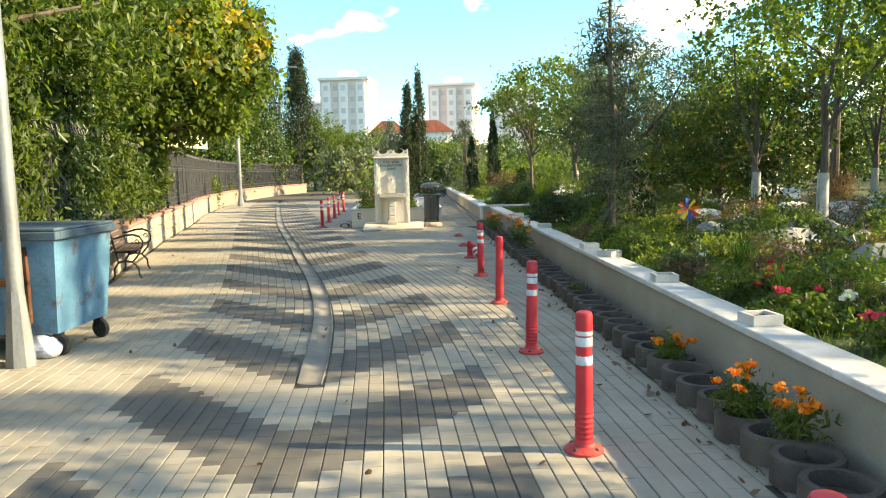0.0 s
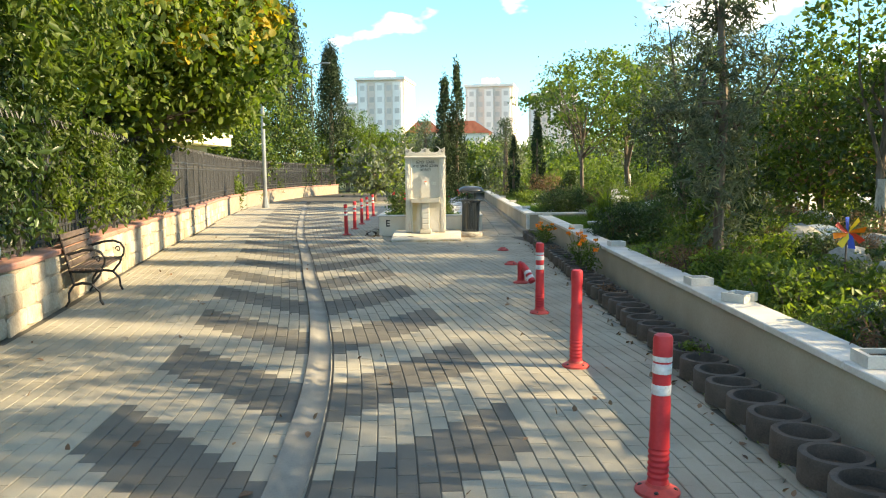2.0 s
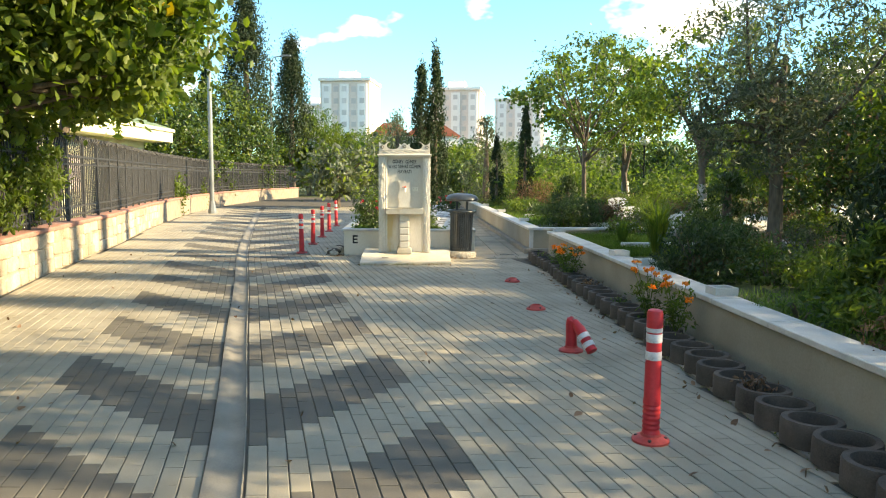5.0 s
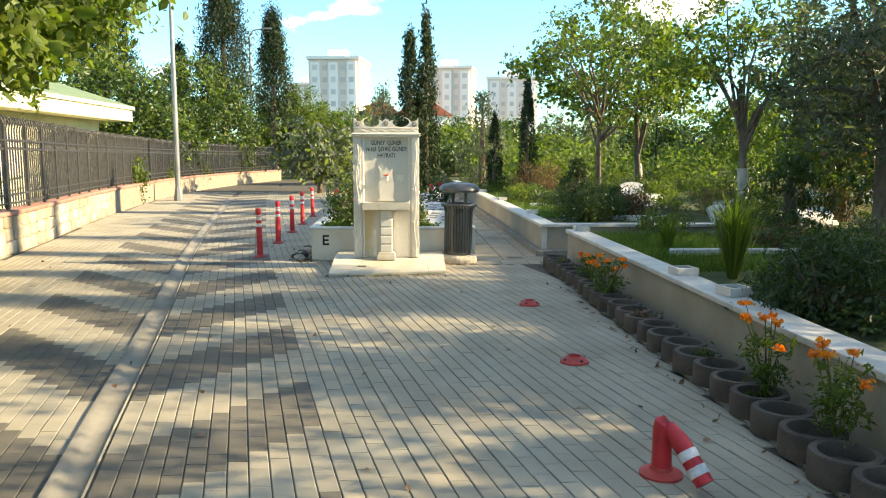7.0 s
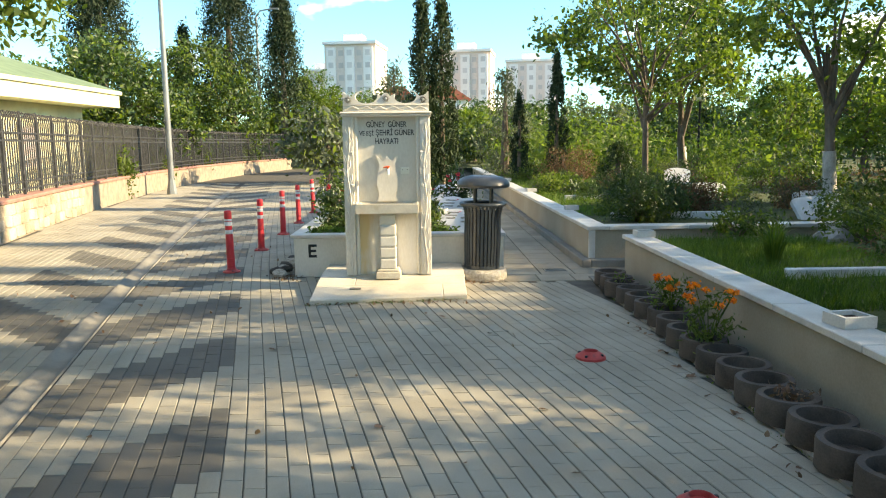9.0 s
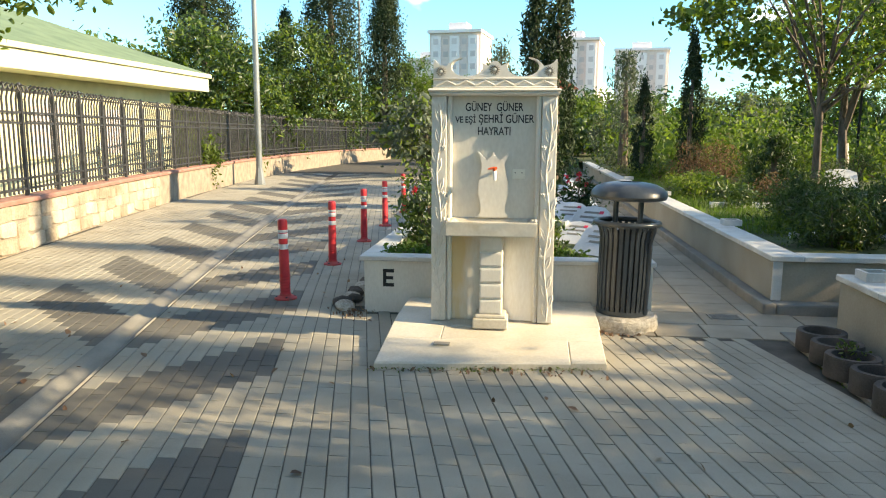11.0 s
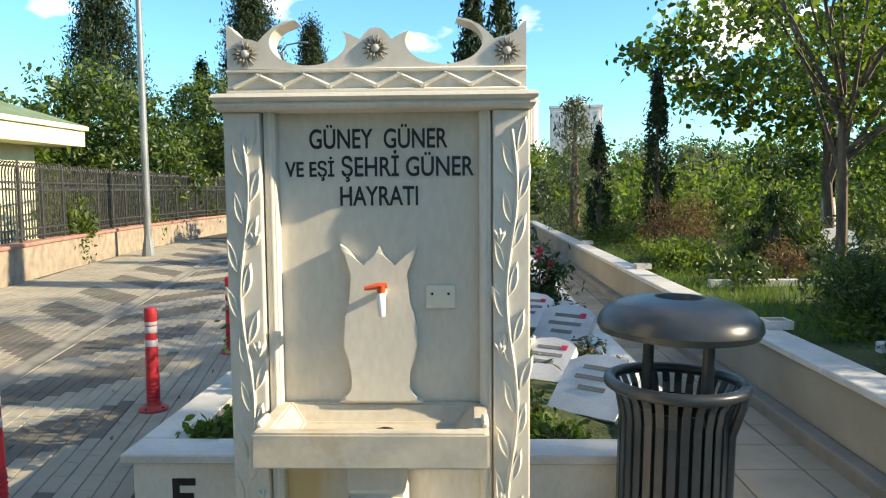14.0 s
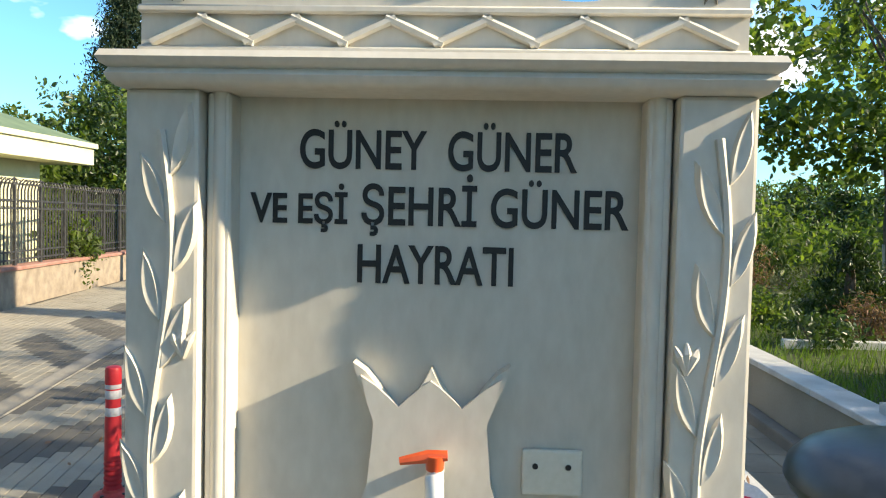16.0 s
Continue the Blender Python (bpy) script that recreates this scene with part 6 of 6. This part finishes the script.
pc = np.repeat(np.stack([wx, wy, np.full(m, 0.016)], 1), 5, axis=0) + rng.normal(size=(m * 5, 3)) * np.array([0.015, 0.03, 0.006])
pc[:, 2] = np.abs(pc[:, 2])
tagged(foliage("joint_weeds", pc, 0.015, LEAF, None, -0.6, 0.4), "tiny weeds and moss in the paving joints", "weeds", kind="stuff")
# drain grate on the narrow path
grate = thing("drain_grate", pose(3.72, 24.62, 0.008) @ Matrix.Diagonal((0.75, 0.75, 1, 1)), "small grey metal drain grate in the path", "drain grate")
for i in range(9):
    bm = bmesh.new()
    box(bm, -0.16, 0.16, -0.10 + i * 0.025, -0.088 + i * 0.025, 0, 0.006)
    part("slat", bm, CONCRETE, grate)
for a in ((-0.18, -0.16, -0.12, 0.125), (0.16, 0.18, -0.12, 0.125)):
    bm = bmesh.new()
    box(bm, *a, 0, 0.007)
    part("frame", bm, CONCRETE, grate)
for i in range(16):
    bm = bmesh.new()
    bmesh.ops.create_icosphere(bm, subdivisions=2, radius=0.18 + 0.12 * rng.random())
    for q in bm.verts:
        q.co *= 1 + 0.45 * noise.noise(q.co * 4 + Vector((i, 5, 0)))
        q.co.z *= 0.75
    o = tagged(part("garden_rock", bm, ROCK), "large pale rough rock edging a grave", "rock", "garden rocks")
    o.matrix_basis = pose(6.3 + 2.6 * rng.random(), 11.5 + 10 * rng.random(), BED + 0.10, 0, 0, 41 * i)

# ---- paving blocks ----
PITCH, LONG, SLOPE = 0.1055, 0.2135, 1.15
PER, TOPCELL = 8, 11.87


def paver_rows():
    """Every block: corners in plan, dark or light."""
    out = []
    for i in range(-64, 46):
        u0, u1 = i * PITCH + 0.003, (i + 1) * PITCH - 0.003
        um = (u0 + u1) / 2
        shift = SLOPE * abs(um) + TOPCELL
        for c in range(int((-3.0 - shift) / LONG), int((46.0 - shift) / LONG)):
            y0, y1 = shift + c * LONG + 0.0007, shift + (c + 1) * LONG - 0.0007
            ym = (y0 + y1) / 2
            g = gutter(ym)
            x = g + um
            if x < left_wall(ym) + 0.06 or x > 4.02:
                continue
            if ym > 9.45 and abs(um) < 0.1:
                continue
            if PX0 - 0.06 < x < PX1 + 0.06 and ym > PY0 - 0.1:
                continue
            if x > PX1 and ym > 24.3:
                continue
            if x > 2.6 and ym > 23.95:
                continue
            dark = abs(um) < 1.29 and (c % PER) >= 4
            out.append((u0, u1, y0, y1, dark))
    return out


blocks = paver_rows()
near = [b for b in blocks if 7.6 < b[2] < 9.6 and 1.1 < (b[0] + b[1]) / 2 + gutter(b[2]) < 2.9][:290]
chosen = {(b[0], b[2]) for b in near}
verts, faces, fm = [], [], []
for u0, u1, y0, y1, dark in blocks:
    if (u0, y0) in chosen:
        continue
    g0, g1 = gutter(y0), gutter(y1)
    z = 0.0 + 0.0025 * rng.random()
    t = 0.001 * rng.normal(size=4)
    k = len(verts)
    e = 0.004
    verts += [(g0 + u0, y0, -0.01), (g0 + u1, y0, -0.01), (g1 + u1, y1, -0.01), (g1 + u0, y1, -0.01)]
    verts += [(g0 + u0, y0, z - 0.003), (g0 + u1, y0, z - 0.003), (g1 + u1, y1, z - 0.003), (g1 + u0, y1, z - 0.003)]
    verts += [(g0 + u0 + e, y0 + 0.0012, z + t[0]), (g0 + u1 - e, y0 + 0.0012, z + t[1]), (g1 + u1 - e, y1 - 0.0012, z + t[2]), (g1 + u0 + e, y1 - 0.0012, z + t[3])]
    faces += [(k + 8, k + 9, k + 10, k + 11)]
    for q in (0, 4):
        for a in range(4):
            b = (a + 1) % 4
            faces.append((k + q + a, k + q + b, k + q + 4 + b, k + q + 4 + a))
    fm += [1 if dark else 0] * 9
paving = tagged(mesh_object("pavement_blocks", verts, faces, [PAVER, PAVER_DARK], None, fm), "concrete block paving with dark chevrons", "pavement", kind="stuff")
pavement = thing("pavement", pose(0, 0, 0), "concrete block paving with dark chevrons", "pavement", kind="structure")
bm = bmesh.new()
box(bm, -PITCH / 2 + 0.003, PITCH / 2 - 0.003, -LONG / 2 + 0.002, LONG / 2 - 0.002, -0.01, 0.0015, 0.003, 1)
proto = {}
for dark in (False, True):
    b2 = bm.copy()
    me = bpy.data.meshes.new("paving_block")
    b2.to_mesh(me)
    b2.free()
    me.materials.append(PAVER_DARK_ONE if dark else PAVER_ONE)
    proto[dark] = me
bm.free()
for u0, u1, y0, y1, dark in near:
    ym = (y0 + y1) / 2
    o = new("paving_block", proto[dark])
    o.parent = pavement
    sl = (gutter(y1) - gutter(y0)) / (y1 - y0)
    o.matrix_basis = pose(gutter(ym) + (u0 + u1) / 2, ym, 0.0015 * rng.random(), rng.normal() * 0.3, rng.normal() * 0.4, math.degrees(-math.atan(sl)))

# larger slabs of the narrow path
path_slabs = thing("path_slabs", pose(0, 0, 0), "sandy concrete slabs of the narrow path", "pavement", kind="structure")
me = bpy.data.meshes.new("path_slab")
bm = bmesh.new()
box(bm, -0.195, 0.195, -0.195, 0.195, -0.01, 0.006, 0.004, 1)
bm.to_mesh(me)
bm.free()
me.materials.append(material("path_slab", (0.21, 0.18, 0.132), (0.35, 0.305, 0.228), 2.0, 0.9, bump=0.5, grain=140, stain=(0.20, 0.17, 0.12), stain_scale=1.2, stain_at=0.56, rnd=0.5))
for j in range(54):
    for i in range(5):
        y = 24.16 + 0.4 * j
        x = (2.84 if j == 0 else 3.31) + 0.4 * i
        if (j > 1 and i > 2) or (j < 2 and x > 4.75):
            continue
        o = new("path_slab", me)
        o.parent = path_slabs
        o.matrix_basis = pose(x, y, 0.001 * rng.random(), 0, 0, 0)

# rubble stones of the left wall
stones = wall_left
smesh = []
for k in range(14):
    bm = bmesh.new()
    w, h = 0.24 + 0.24 * rng.random(), 0.16 + 0.06 * rng.random()
    n = 9
    ang = np.sort(rng.random(n) * 0.35 + np.arange(n)) * 2 * math.pi / n
    ol = [(0.5 * w * math.copysign(abs(math.cos(a)) ** 0.28, math.cos(a)), 0.5 * h * math.copysign(abs(math.sin(a)) ** 0.28, math.sin(a))) for a in ang]
    a = [bm.verts.new((0.0, y, z)) for y, z in ol]
    b = [bm.verts.new((0.016, y * 0.96, z * 0.95)) for y, z in ol]
    c = [bm.verts.new((0.020 + 0.003 * rng.normal(), y * 0.92, z * 0.87)) for y, z in ol]
    for p, q in ((a, b), (b, c)):
        for i in range(n):
            j = (i + 1) % n
            bm.faces.new((p[i], p[j], q[j], q[i]))
    bm.faces.new(c)
    bmesh.ops.recalc_face_normals(bm, faces=bm.faces)
    me = bpy.data.meshes.new("wall_stone")
    bm.to_mesh(me)
    bm.free()
    me.materials.append(WALLSTONE)
    smesh.append((me, w, h))
count = 0
for r, z0 in enumerate((0.105, 0.31, 0.51)):
    y = 12.2 + 0.1 * r
    while y < 33:
        me, w, h = smesh[int(rng.integers(0, 14))]
        sy = 0.9 + 0.3 * rng.random()
        y += w * sy / 2
        o = new("wall_stone", me)
        o.parent = stones
        sl = (float(left_wall(y + 0.3)) - float(left_wall(y - 0.3))) / 0.6
        o.matrix_basis = pose(float(left_wall(y)) - 0.013, y, z0 + 0.012 * rng.normal(), 0, 0, math.degrees(-math.atan(sl))) @ pose(0, 0, 0, rng.normal() * 3, 0, 0) @ Matrix.Diagonal((1, sy, 0.196 / h, 1))
        y += w * sy / 2 + 0.014
        count += 1
